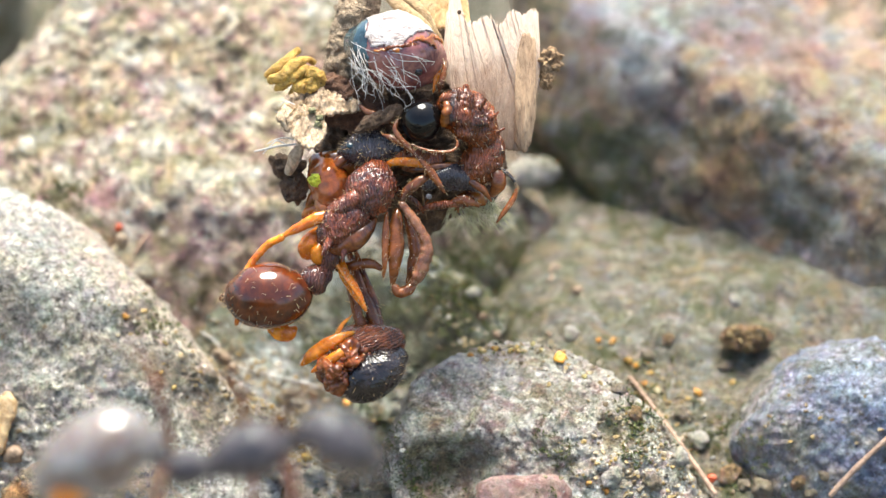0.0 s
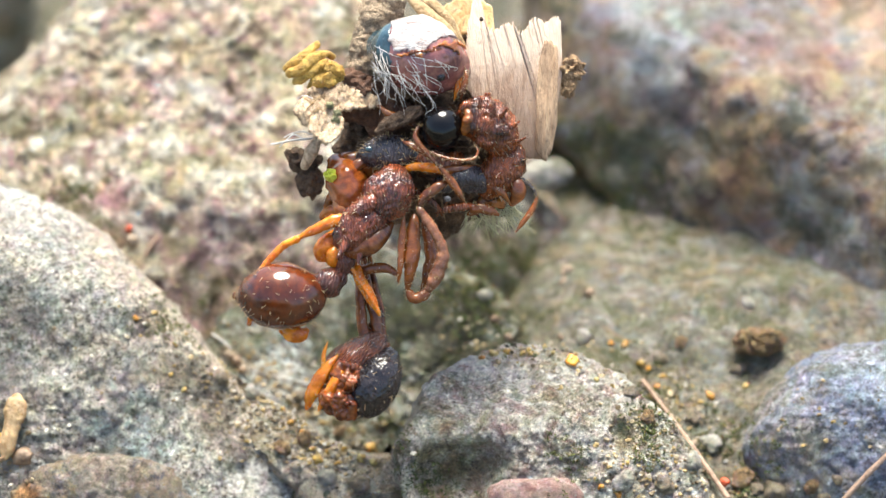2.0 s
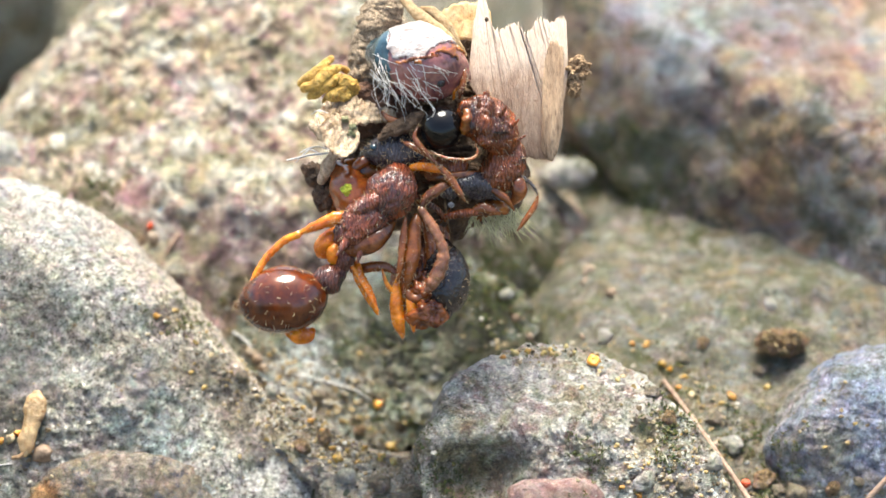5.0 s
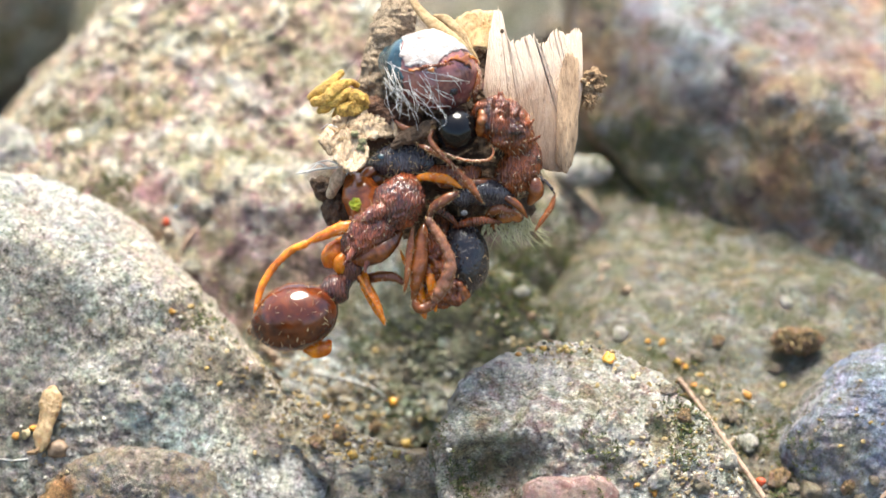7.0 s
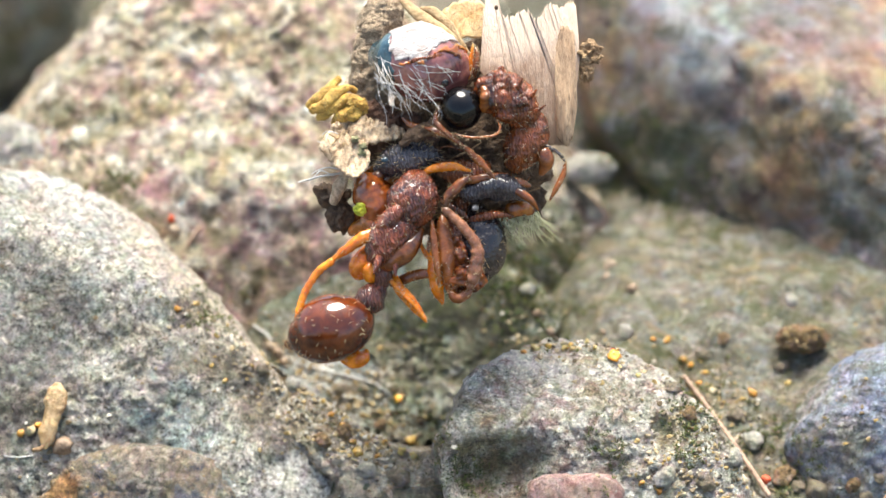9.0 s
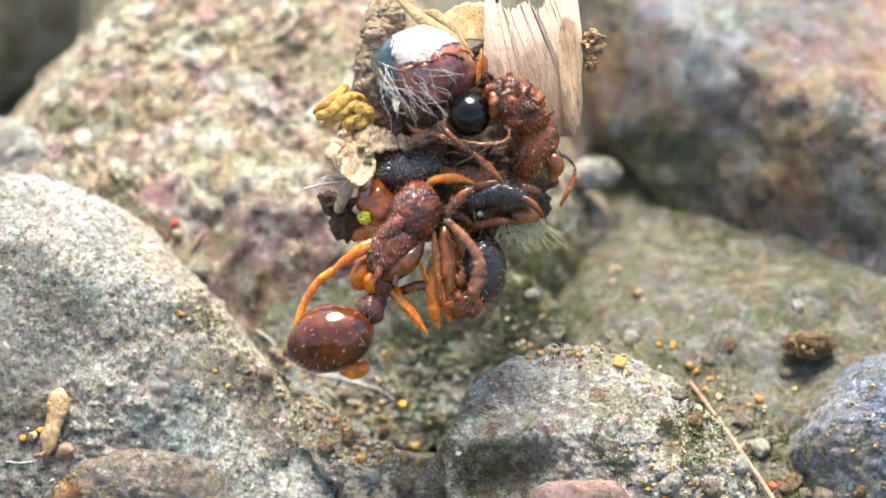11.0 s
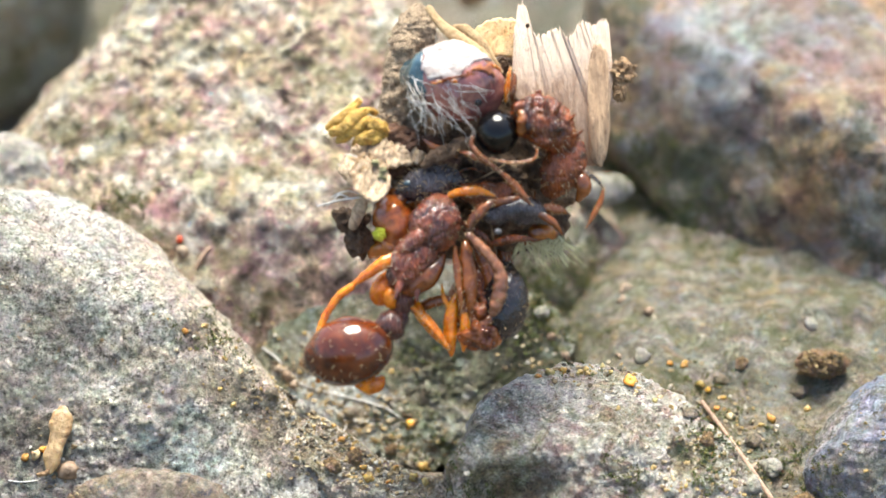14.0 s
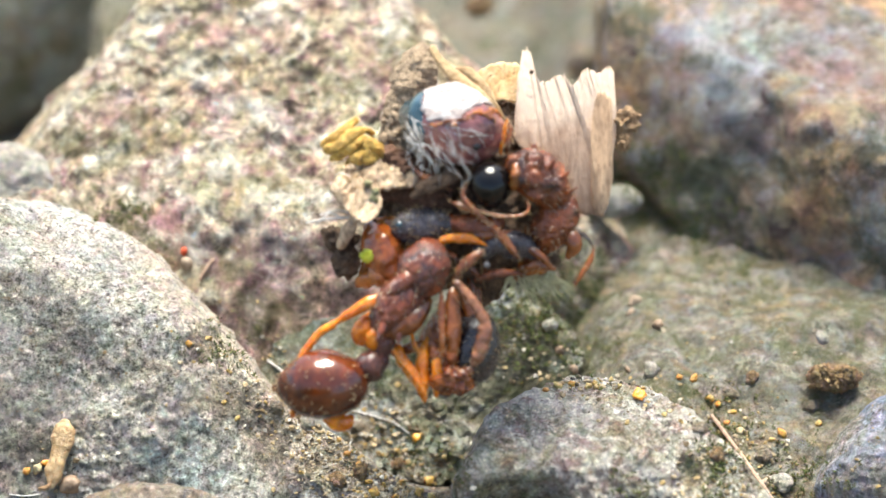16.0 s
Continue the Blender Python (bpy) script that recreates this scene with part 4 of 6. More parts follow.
def slab(top, low, thick, cols=70, rows=40, groove=0.03, freq=5.0, seed=0, jag=0.03, bend=0.0, lean=0.0, bulge=0.0):
    """A flat scrap between a lower and an upper edge (rows of a, b from one side to the other), with grooves along its length and ragged ends."""
    top, low = np.array(top), np.array(low)
    u = np.linspace(0, 1, cols)
    def edge(e):
        s = np.r_[0, np.cumsum(np.linalg.norm(np.diff(e, axis=0), axis=1))]
        s /= s[-1]
        return np.stack([np.interp(u, s, e[:, 0]), np.interp(u, s, e[:, 1])], 1)
    t, l = edge(top), edge(low)
    rng = np.random.RandomState(seed)
    t[:, 1] += rng.normal(0, jag, cols)
    l[:, 1] += rng.normal(0, jag * 0.5, cols)
    vs = []
    for side in (1, -1):
        for k in np.linspace(0, 1, rows):
            p = l * (1 - k) + t * k
            q = np.stack([p[:, 0] * freq * 2, p[:, 1] * 1.1, np.full(cols, side * 5.0)], 1)
            h = side * thick / 2 * (1 - 0.55 * np.abs(2 * u - 1) ** 6) + groove * rough_noise(q, 1.0, 3, seed) + bend * ((2 * u - 1) ** 2 + 0.4 * (2 * k - 1)) - lean * p[:, 1] - bulge * p[:, 1] ** 2
            vs.append(np.stack([p[:, 0], p[:, 1], h], 1))
    v = np.concatenate(vs)
    n = rows * cols
    f = [tuple(q) for q in grid_faces(rows, cols, wrap=False)] + [tuple(i + n for i in q[::-1]) for q in grid_faces(rows, cols, wrap=False)]
    for k in range(rows - 1):
        for i in (0, cols - 1):
            q = (k * cols + i, (k + 1) * cols + i, n + (k + 1) * cols + i, n + k * cols + i)
            f.append(q if i == 0 else q[::-1])
    for i in range(cols - 1):
        for k in (0, rows - 1):
            q = (k * cols + i, k * cols + i + 1, n + k * cols + i + 1, n + k * cols + i)
            f.append(q[::-1] if k == 0 else q)
    return v, f


def lump(a, b, w, ra, rb, rw, rough=0.2, freq=2.5, seed=0, sides=56, rings=34):
    """A rough rounded lump about (a, b, w)."""
    ph = np.linspace(-np.pi / 2 + 0.05, np.pi / 2 - 0.05, rings)
    th = np.linspace(0, 2 * np.pi, sides, endpoint=False)
    d = np.array([(math.cos(p) * math.cos(q), math.cos(p) * math.sin(q), math.sin(p)) for p in ph for q in th])
    v = d * (ra, rb, rw)
    v = v * (1 + rough * rough_noise(d * 1.0 + seed, freq, 4, seed))[:, None] + (a, b, w)
    f = grid_faces(rings, sides)
    f += [tuple(range(sides - 1, -1, -1)), tuple(range((rings - 1) * sides, rings * sides))]
    return v, f


def patch_of(shape, keep, swell):
    """The piece of a closed shape where keep(vertices) holds, swollen a little so that it lies on it, with turned-in edges."""
    v, f = shape
    mid = v.mean(0)
    k = keep(v)
    up = mid + (v - mid) * (1 + swell)
    faces = [q for q in f if len(q) == 4 and all(k[i] for i in q)]
    used = sorted({i for q in faces for i in q})
    at_ = {i: n for n, i in enumerate(used)}
    n = len(used)
    count = {}
    for q in faces:
        for x, y in zip(q, q[1:] + q[:1]):
            count[frozenset((x, y))] = count.get(frozenset((x, y)), 0) + 1
    out = [tuple(at_[i] for i in q) for q in faces]
    for q in faces:
        for x, y in zip(q, q[1:] + q[:1]):
            if count[frozenset((x, y))] == 1:
                out.append((at_[y], at_[x], at_[x] + n, at_[y] + n))
    return np.concatenate([up[used], mid + (v[used] - mid) * 0.97]), out


# ---- the clump of dead ants and plant scraps ----
CLUMP = "clump of dead ants and scraps"

# the reddish ant whose hind body hangs free
ANT_AT = (-0.701, -0.826, 1.589)
ant = thing("ant", at(*ANT_AT), "limp red-brown ant with glossy hind body and orange legs", "ant", CLUMP)
thorax = join(sculpted(sweep([(0.159, 0.36, -0.08, 0.16), (0.061, 0.178, 0.08, 0.35), (-0.047, -0.002, 0.16, 0.43), (-0.167, -0.171, 0.16, 0.4), (-0.287, -0.3, 0.12, 0.33), (-0.425, -0.42, 0.16, 0.35), (-0.583, -0.559, 0.2, 0.36), (-0.733, -0.708, 0.18, 0.32), (-0.874, -0.847, 0.1, 0.25), (-0.976, -0.967, 0.02, 0.13)], 150, 260, rough=0.06, freq=4.5), 0.014, 13.0, 2, (0.7, 0.72, 0.0), 0.5),
              sculpted(sweep([(-0.173, -0.085, 0.42, 0.1), (-0.41, -0.194, 0.44, 0.15), (-0.608, -0.323, 0.42, 0.14), (-0.789, -0.461, 0.32, 0.08)], 50, 100, rough=0.1), 0.010, 13.0, 5),
              sweep([(-0.808, -0.818, 0.36, 0.11), (-0.903, -0.976, 0.48, 0.06), (-0.991, -1.104, 0.54, 0.015)], 8, 10), sweep([(-0.551, -0.917, 0.3, 0.1), (-0.609, -1.095, 0.4, 0.05), (-0.637, -1.233, 0.44, 0.015)], 8, 10))
part("thorax", thorax, A_BODY, ant, "wrinkled red-brown thorax")
part("bristles", hairs_on(thorax, 90, 0.085, 3, front=-0.1), HAIR, ant)
head = sculpted(sweep([(-0.483, 0.634, -0.25, 0.13), (-0.321, 0.671, -0.14, 0.24), (-0.08, 0.709, -0.08, 0.29), (0.199, 0.69, -0.08, 0.27), (0.398, 0.631, -0.12, 0.2), (0.548, 0.552, -0.18, 0.09)], 110, 180, rough=0.04), 0.008, 16.0, 4, (1, -0.2, 0), 0.4)
hd = part("head", head, A_HEAD, ant, "blackish hairy head")
part("bristles", hairs_on(head, 130, 0.09, 5), HAIR, hd)
part("eye", lump(*(-0.357, 0.745, 0.08, 0)[:3], 0.08, 0.06, 0.05, rough=0.02), SEED_TEAL, hd, "bluish shiny eye")
part("mandible", sweep([(-0.441, 0.561, -0.15, 0.09), (-0.6, 0.48, -0.1, 0.1), (-0.72, 0.341, -0.1, 0.06), (-0.7, 0.201, -0.12, 0.02)], 12, 20, rough=0.06), A_LEG_DARK, hd)
gaster_joint = (-1.143, -1.514, 0.1)
hind = new("gaster")
hind.empty_display_size = 0.0005
hind.parent = ant
hind.location = [v * MM for v in gaster_joint]
gaster = sweep([(-0.09, -0.129, 0, 0.2), (-0.188, -0.209, 0.02, 0.36), (-0.347, -0.318, 0.04, 0.5), (-0.565, -0.427, 0.06, 0.58), (-0.813, -0.516, 0.06, 0.58), (-1.063, -0.606, 0.04, 0.5), (-1.264, -0.667, 0, 0.34), (-1.385, -0.707, -0.04, 0.18), (-1.466, -0.728, -0.06, 0.08)], 34, 46, rough=0.015)
part("shell", gaster, A_GASTER, hind, "glossy dark brown shell")
part("bristles", hairs_on(gaster, 120, 0.085, 7, 0.8, -0.2, 0.0012), HAIR, hind)
part("waist_knot", sweep([(0.149, 0.139, 0, 0.16), (0.05, 0.06, 0.02, 0.25), (-0.029, -0.03, 0.02, 0.27), (-0.129, -0.109, 0, 0.22)], 20, 20, rough=0.05), A_KNOT, hind)
part("sting_plate", sweep([(-0.126, -0.921, -0.2, 0.06), (-0.195, -1, -0.18, 0.15), (-0.375, -1.04, -0.18, 0.16), (-0.525, -1.04, -0.18, 0.07)], 14, 14), A_LEG, hind, "orange tip")
part("waist_knot", sculpted(sweep([(-1.005, -0.977, 0.06, 0.1), (-0.914, -1.066, 0.1, 0.15), (-0.864, -1.166, 0.11, 0.18), (-0.924, -1.285, 0.08, 0.15), (-1.044, -1.405, 0.06, 0.12)], 60, 80, rough=0.05), 0.007, 13.0, 7), A_KNOT, ant)
part("coxa", sweep([(-0.697, -0.578, -0, 0.09), (-0.974, -0.738, 0.07, 0.15), (-1.173, -0.877, 0.1, 0.17), (-1.242, -1.007, 0.1, 0.15), (-1.124, -1.106, 0.06, 0.09)], 24, 50, rough=0.18, freq=6), A_LEG, ant)
part("coxa", sweep([(-0.952, -0.897, 0.16, 0.08), (-1.06, -1.016, 0.2, 0.12), (-1.071, -1.136, 0.16, 0.11), (-1.003, -1.235, 0.1, 0.06)], 18, 30, rough=0.2, freq=6, seed=3), A_LEG, ant)
part("coxa", sweep([(-0.853, -0.996, 0.16, 0.09), (-0.632, -0.976, 0.26, 0.17), (-0.393, -0.857, 0.28, 0.2), (-0.185, -0.698, 0.24, 0.14), (-0.057, -0.559, 0.18, 0.07)], 24, 40, rough=0.08), A_LEG_DARK, ant)
leg("hind_leg", [(-0.751, -0.381, 0.25, 0.12), (-1.047, -0.471, 0.3, 0.18), (-1.344, -0.59, 0.32, 0.16), (-1.653, -0.738, 0.28, 0.11)], A_LEG, ant, 1,
    [("tarsus", A_LEG, [(-1.653, -0.738, 0.28, 0.085), (-1.922, -0.867, 0.26, 0.08), (-2.18, -1.115, 0.25, 0.08), (-2.359, -1.383, 0.25, 0.08), (-2.458, -1.631, 0.25, 0.075), (-2.498, -1.91, 0.24, 0.07), (-2.549, -2.168, 0.22, 0.05)], 16)])
leg("middle_leg", [(-0.656, -1.196, 0.04, 0.11), (-0.635, -1.434, 0.1, 0.18), (-0.495, -1.713, 0.12, 0.18), (-0.377, -1.952, 0.08, 0.16), (-0.308, -2.112, 0.06, 0.09)], A_LEG, ant, 2,
    [("tarsus", A_LEG, [(-0.743, -1.295, 0.16, 0.05), (-0.593, -1.552, 0.22, 0.05), (-0.434, -1.83, 0.22, 0.045), (-0.355, -1.99, 0.18, 0.04)], 8)])
leg("middle_leg", [(-0.762, -1.377, -0.2, 0.13), (-0.441, -1.307, -0.14, 0.16), (-0.141, -1.317, -0.14, 0.15), (0.059, -1.456, -0.1, 0.1)], A_LEG_DARK, ant, 3)
leg("fore_leg", [(0.182, -0.46, 0.22, 0.09), (0.133, -0.837, 0.27, 0.1), (0.093, -1.234, 0.27, 0.1), (0.043, -1.552, 0.22, 0.07)], A_LEG_DARK, ant, 4)
leg("fore_leg", [(0.36, -0.42, 0.1, 0.18), (0.32, -0.837, 0.16, 0.24), (0.261, -1.315, 0.16, 0.22), (0.191, -1.693, 0.1, 0.16)], A_LEG_DARK, ant, 44,
    [("tarsus", A_LEG_DARK, [(0.191, -1.693, 0.1, 0.14), (0.3, -1.843, 0.08, 0.17), (0.479, -1.793, 0.06, 0.17), (0.638, -1.594, 0.04, 0.1)], 0)])
leg("fore_leg", [(0.518, -0.538, -0.15, 0.16), (0.618, -1.037, -0.14, 0.2), (0.558, -1.437, -0.16, 0.18), (0.438, -1.737, -0.2, 0.12)], A_LEG_DARK, ant, 5)
leg("feeler", [(0.956, 0.133, 0.4, 0.13), (0.738, 0.014, 0.42, 0.16), (0.54, -0.135, 0.4, 0.16), (0.451, -0.323, 0.38, 0.12)], A_LEG_DARK, ant, 7,
    [("club", CLUB, [(0.451, -0.323, 0.38, 0.09), (0.599, -0.54, 0.4, 0.11), (0.738, -0.798, 0.42, 0.12), (0.827, -1.065, 0.42, 0.14), (0.767, -1.332, 0.4, 0.17), (0.659, -1.551, 0.38, 0.16), (0.559, -1.709, 0.36, 0.09)], 9)])
leg("feeler", [(0.161, 0.337, 0.1, 0.07), (0.4, 0.414, 0.2, 0.12), (0.738, 0.374, 0.22, 0.14), (1.016, 0.235, 0.2, 0.08)], A_LEG, ant, 8)
leg("hind_leg", [(-0.841, -0.887, -0.14, 0.06), (-0.901, -1.137, -0.16, 0.07), (-1.002, -1.337, -0.18, 0.06), (-1.122, -1.557, -0.2, 0.05)], A_LEG, ant, 9)

# the dark ant curled up with its black ball of a hind body
B_AT = (0.243, -0.297, 2.684)
curled = thing("ant", at(*B_AT), "curled dead ant with shiny black hind body", "ant", CLUMP)
part("gaster", lump(-0.005, 0.02, 0.1, 0.365, 0.375, 0.37, rough=0.008, sides=60, rings=40), B_GASTER, curled, "mirror-like black hind body")
bthorax = join(sculpted(sweep([(0.427, 0.318, 0, 0.24), (0.585, 0.256, 0.06, 0.36), (0.764, 0.157, 0.06, 0.38), (0.923, -0.001, 0.02, 0.38), (1.024, -0.177, -0.06, 0.33), (1.106, -0.334, -0.14, 0.26)], 110, 200, rough=0.14, freq=4), 0.014, 11.0, 6),
               sweep([(0.621, 0.306, 0.3, 0.09), (0.62, 0.4, 0.4, 0.05), (0.609, 0.516, 0.46, 0.015)], 8, 8), sweep([(0.818, 0.254, 0.36, 0.1), (0.846, 0.379, 0.44, 0.06), (0.875, 0.475, 0.5, 0.015)], 8, 8),
               sweep([(0.504, 0.349, 0.22, 0.12), (0.384, 0.405, 0.3, 0.1), (0.325, 0.345, 0.32, 0.05)], 10, 10), lump(*(1.018, 0.09, 0.26), 0.16, 0.15, 0.12, seed=4), lump(*(0.741, -0.148, 0.26), 0.18, 0.15, 0.14, seed=5))
part("thorax", bthorax, B_BODY, curled, "knobbly dark red thorax with spines")
rng = np.random.RandomState(17)
for k in range(7):
    c = bthorax[0][rng.randint(110 * 200)]
    if c[2] > 0:
        part("knob", lump(*c, *(rng.uniform(0.05, 0.11, 3)), 0.3, 3.0, k, 24, 16), B_BODY, curled)
for rows in ([(0.948, 0.207, 0.3, 0.07), (1.034, 0.302, 0.4, 0.04), (1.092, 0.397, 0.48, 0.012)], [(1.116, 0.031, 0.26, 0.07), (1.233, 0.107, 0.34, 0.04), (1.311, 0.183, 0.4, 0.012)], [(1.217, -0.185, 0.2, 0.06), (1.334, -0.148, 0.28, 0.03), (1.431, -0.09, 0.32, 0.012)]):
    part("spine", sweep(rows, 8, 10), B_BODY, curled)
part("bristles", hairs_on(bthorax, 60, 0.08, 9), HAIR, curled)
bhead = sweep([(1.188, -0.221, -0.24, 0.18), (1.186, -0.412, -0.18, 0.29), (1.077, -0.631, -0.18, 0.36), (0.948, -0.829, -0.24, 0.34), (0.85, -1.007, -0.32, 0.22)], 100, 140, rough=0.06)
bhead = sculpted(bhead, 0.012, 12.0, 8)
bh = part("head", bhead, B_BODY, curled, "dark brown head tucked under")
part("bristles", hairs_on(bhead, 50, 0.10, 11), HAIR, bh)
part("mandible", sweep([(1.156, -0.921, -0.14, 0.08), (1.303, -0.892, -0.08, 0.14), (1.353, -1.052, -0.08, 0.14), (1.255, -1.23, -0.14, 0.06)], 12, 16), A_LEG_DARK, bh)
part("waist_knot", sweep([(0.38, -0.06, 0.26, 0.05), (0.42, 0.08, 0.36, 0.085), (0.45, 0.22, 0.38, 0.08), (0.40, 0.34, 0.32, 0.05)], 24, 30, rough=0.35, freq=6), AMBER, curled)
leg("feeler", [(-0.407, 0.033, 0.2, 0.05), (-0.466, -0.148, 0.26, 0.07), (-0.367, -0.307, 0.3, 0.08), (-0.189, -0.485, 0.32, 0.08), (-0.031, -0.643, 0.32, 0.09)], A_LEG_DARK, curled, 11,
    [("club", A_LEG_DARK, [(-0.031, -0.643, 0.32, 0.08), (0.107, -0.802, 0.32, 0.11), (0.266, -0.999, 0.3, 0.12), (0.385, -1.176, 0.26, 0.09), (0.434, -1.235, 0.24, 0.04)], 0)])
leg("hind_leg", [(-0.664, -0.245, 0.2, 0.05), (-0.525, -0.306, 0.26, 0.09), (-0.327, -0.405, 0.26, 0.09), (-0.189, -0.523, 0.24, 0.06)], A_LEG_DARK, curled, 12)
leg("middle_leg", [(-0.189, -0.407, 0.36, 0.03), (0.107, -0.508, 0.44, 0.036), (0.402, -0.529, 0.46, 0.036), (0.56, -0.489, 0.44, 0.04), (0.62, -0.369, 0.4, 0.035), (0.561, -0.249, 0.36, 0.02)], A_LEG_DARK, curled, 13)
leg("fore_leg", [(1.204, -0.723, -0.1, 0.06), (1.402, -0.793, -0.06, 0.07), (1.581, -0.923, -0.06, 0.06), (1.681, -1.091, -0.08, 0.06)], A_HEAD, curled, 14,
    [("tarsus", A_LEG_DARK, [(1.681, -1.091, -0.08, 0.06), (1.622, -1.29, -0.08, 0.08), (1.482, -1.509, -0.08, 0.09), (1.344, -1.708, -0.1, 0.06)], 0)])
leg("hind_leg", [(0.288, 0.536, 0, 0.07), (0.327, 0.713, 0.04, 0.1), (0.367, 0.912, 0.04, 0.08), (0.358, 1.053, 0, 0.04)], A_LEG_DARK, curled, 15)
leg("hind_leg", [(0.189, 0.521, -0.1, 0.06), (0.229, 0.738, -0.06, 0.08), (0.289, 0.967, -0.06, 0.06), (0.319, 1.098, -0.1, 0.03)], A_LEG, curled, 16)
leg("fore_leg", [(0.509, -1.448, -0.2, 0.12), (0.707, -1.33, -0.1, 0.15), (0.906, -1.37, -0.1, 0.16), (1.026, -1.429, -0.14, 0.1)], A_LEG_DARK, curled, 17)

# sooty body and folded legs under the red ant
LOW_AT = (0.352, -1.195, 0.55)
low = thing("ant", at(*LOW_AT), "dead ant with sooty hind body and folded tawny legs", "ant", CLUMP)
ball = sweep([(-0.08, 0.632, -0.1, 0.2), (-0.02, 0.401, 0, 0.36), (0.02, 0.1, 0.04, 0.42), (0.0, -0.2, 0.02, 0.40), (-0.06, -0.431, -0.04, 0.25)], 100, 130, rough=0.02)
ball = sculpted(ball, 0.006, 14.0, 12, (0, 1, 0), 0.5)
part("gaster", ball, D_BALL, low, "sooty pitted hind body")
part("bristles", hairs_on(ball, 50, 0.08, 21), HAIR, low)
part("thorax", sweep([(-0.351, 0.703, -0.2, 0.24), (-0.451, 0.351, -0.14, 0.36), (-0.551, -0, -0.1, 0.38), (-0.601, -0.301, -0.1, 0.3), (-0.551, -0.503, -0.14, 0.16)], 20, 26, rough=0.12), B_BODY, low)
leg("fore_leg", [(-0.66, -0.95, 0.16, 0.10), (-0.74, -0.72, 0.22, 0.18), (-0.80, -0.40, 0.26, 0.20), (-0.82, -0.10, 0.24, 0.16), (-0.79, 0.13, 0.16, 0.08)], A_LEG, low, 22)
part("torn_shell", sculpted(join(lump(-0.30, -0.48, 0.18, 0.32, 0.28, 0.28, 0.3, 2.4, 61, 90, 60), lump(-0.42, -0.12, 0.20, 0.28, 0.30, 0.22, 0.3, 2.6, 62, 80, 50)), 0.03, 7.0, 13), RED_AMBER, low, "crumpled red-brown torn shell")
leg("middle_leg", [(-0.48, -0.83, 0.26, 0.08), (-0.52, -0.55, 0.34, 0.15), (-0.56, -0.30, 0.36, 0.16), (-0.58, -0.05, 0.30, 0.11), (-0.60, 0.15, 0.2, 0.06)], A_LEG, low, 23)
stem = new("folded_legs")
stem.empty_display_size = 0.0005
stem.parent = low
stem.location = [v * MM for v in (-0.12, 0.26, -0.4)]
for k, rows in enumerate(([(0.05, 0.05, 0, 0.11), (-0.353, 0.212, -0.08, 0.14), (-0.808, 0.333, -0.12, 0.13), (-1.314, 0.374, -0.16, 0.12), (-1.871, 0.475, -0.2, 0.09), (-2.379, 0.536, -0.24, 0.06)], [(0.03, -0.071, 0.02, 0.1), (-0.404, 0.01, -0.04, 0.13), (-0.858, 0.091, -0.1, 0.12), (-1.365, 0.212, -0.16, 0.11), (-1.974, 0.354, -0.24, 0.07)],
                          [(0, 0.171, -0.02, 0.08), (-0.454, 0.333, -0.1, 0.09), (-0.96, 0.455, -0.16, 0.09), (-1.568, 0.536, -0.22, 0.08), (-2.227, 0.658, -0.26, 0.05)], [(0.051, -0.01, -0.1, 0.14), (-0.252, 0.091, -0.14, 0.17), (-0.556, 0.152, -0.18, 0.15), (-0.809, 0.212, -0.22, 0.09)])):
    part("leg", sweep(limb(rows, 0.75), 12, 40, rough=0.15, freq=6, seed=60 + k), A_LEG_DARK, stem)
    part("bristles", hairs_on(sweep(limb(rows, 0.75), 10, 30), 60, 0.10, 70 + k, 0.5, -2.0, 0.003), HAIR, stem)
leg("feeler", [(-0.5, -0.349, 0.16, 0.05), (-0.78, -0.248, 0.24, 0.07), (-0.979, -0.049, 0.26, 0.07), (-1.079, 0.2, 0.22, 0.05)], A_LEG, low, 27)

# ball of earth that binds everything
core = thing("earth_clod", at(*(0.158, 0.137, 1.601)), "dark crumbly earth binding the dead ants together", "earth clod", CLUMP)
for k, lumps in enumerate(((0.0, 0.0, -0.4, 1.40, 1.2, 0.75), (-0.9, 0.3, -0.3, 0.7, 0.8, 0.55), (0.2, 1.2, -0.5, 1.1, 0.9, 0.6), (0.4, -0.6, -0.15, 0.7, 0.45, 0.45))):
    part("clod", sculpted(lump(*lumps, 0.26, 2.8, k + 1, 110, 70), 0.05, 5.0, k), EARTH, core, smooth=False)
rng = np.random.RandomState(31)
for k in range(26):
    p = np.array([rng.uniform(-0.7, 1.1), rng.uniform(-0.9, 0.3), rng.uniform(0.25, 0.5)])
    d = rng.normal(0, 1, 2)
    d = np.array([*(d / np.linalg.norm(d) * rng.uniform(0.15, 0.35)), 0.0])
    part("rootlet", sweep([(*(p - d), 0.010), (*(p + rng.normal(0, 0.04, 3)), 0.018), (*(p + d), 0.008)], 6, 12, rough=0.2, freq=8, seed=k), (A_LEG_DARK, RUSSET, BROWN_FLAKE)[k % 3], core)
part("crumb", sculpted(sweep([(-0.996, 0.354, 1, 0.05), (-0.777, 0.522, 1.04, 0.10), (-0.549, 0.621, 1.04, 0.10), (-0.301, 0.751, 1, 0.06)], 40, 70, rough=0.45, freq=7, seed=3), 0.025, 9.0, 3, (0.7, 0.4, 0.0), 0.3), EARTH, core)
part("crumb", sweep([(0.058, -0.517, 0.8, 0.14), (0.496, -0.399, 0.86, 0.22), (0.844, -0.468, 0.86, 0.2), (1.044, -0.617, 0.8, 0.1)], 14, 24, rough=0.25, freq=5, seed=5), A_HEAD, core)
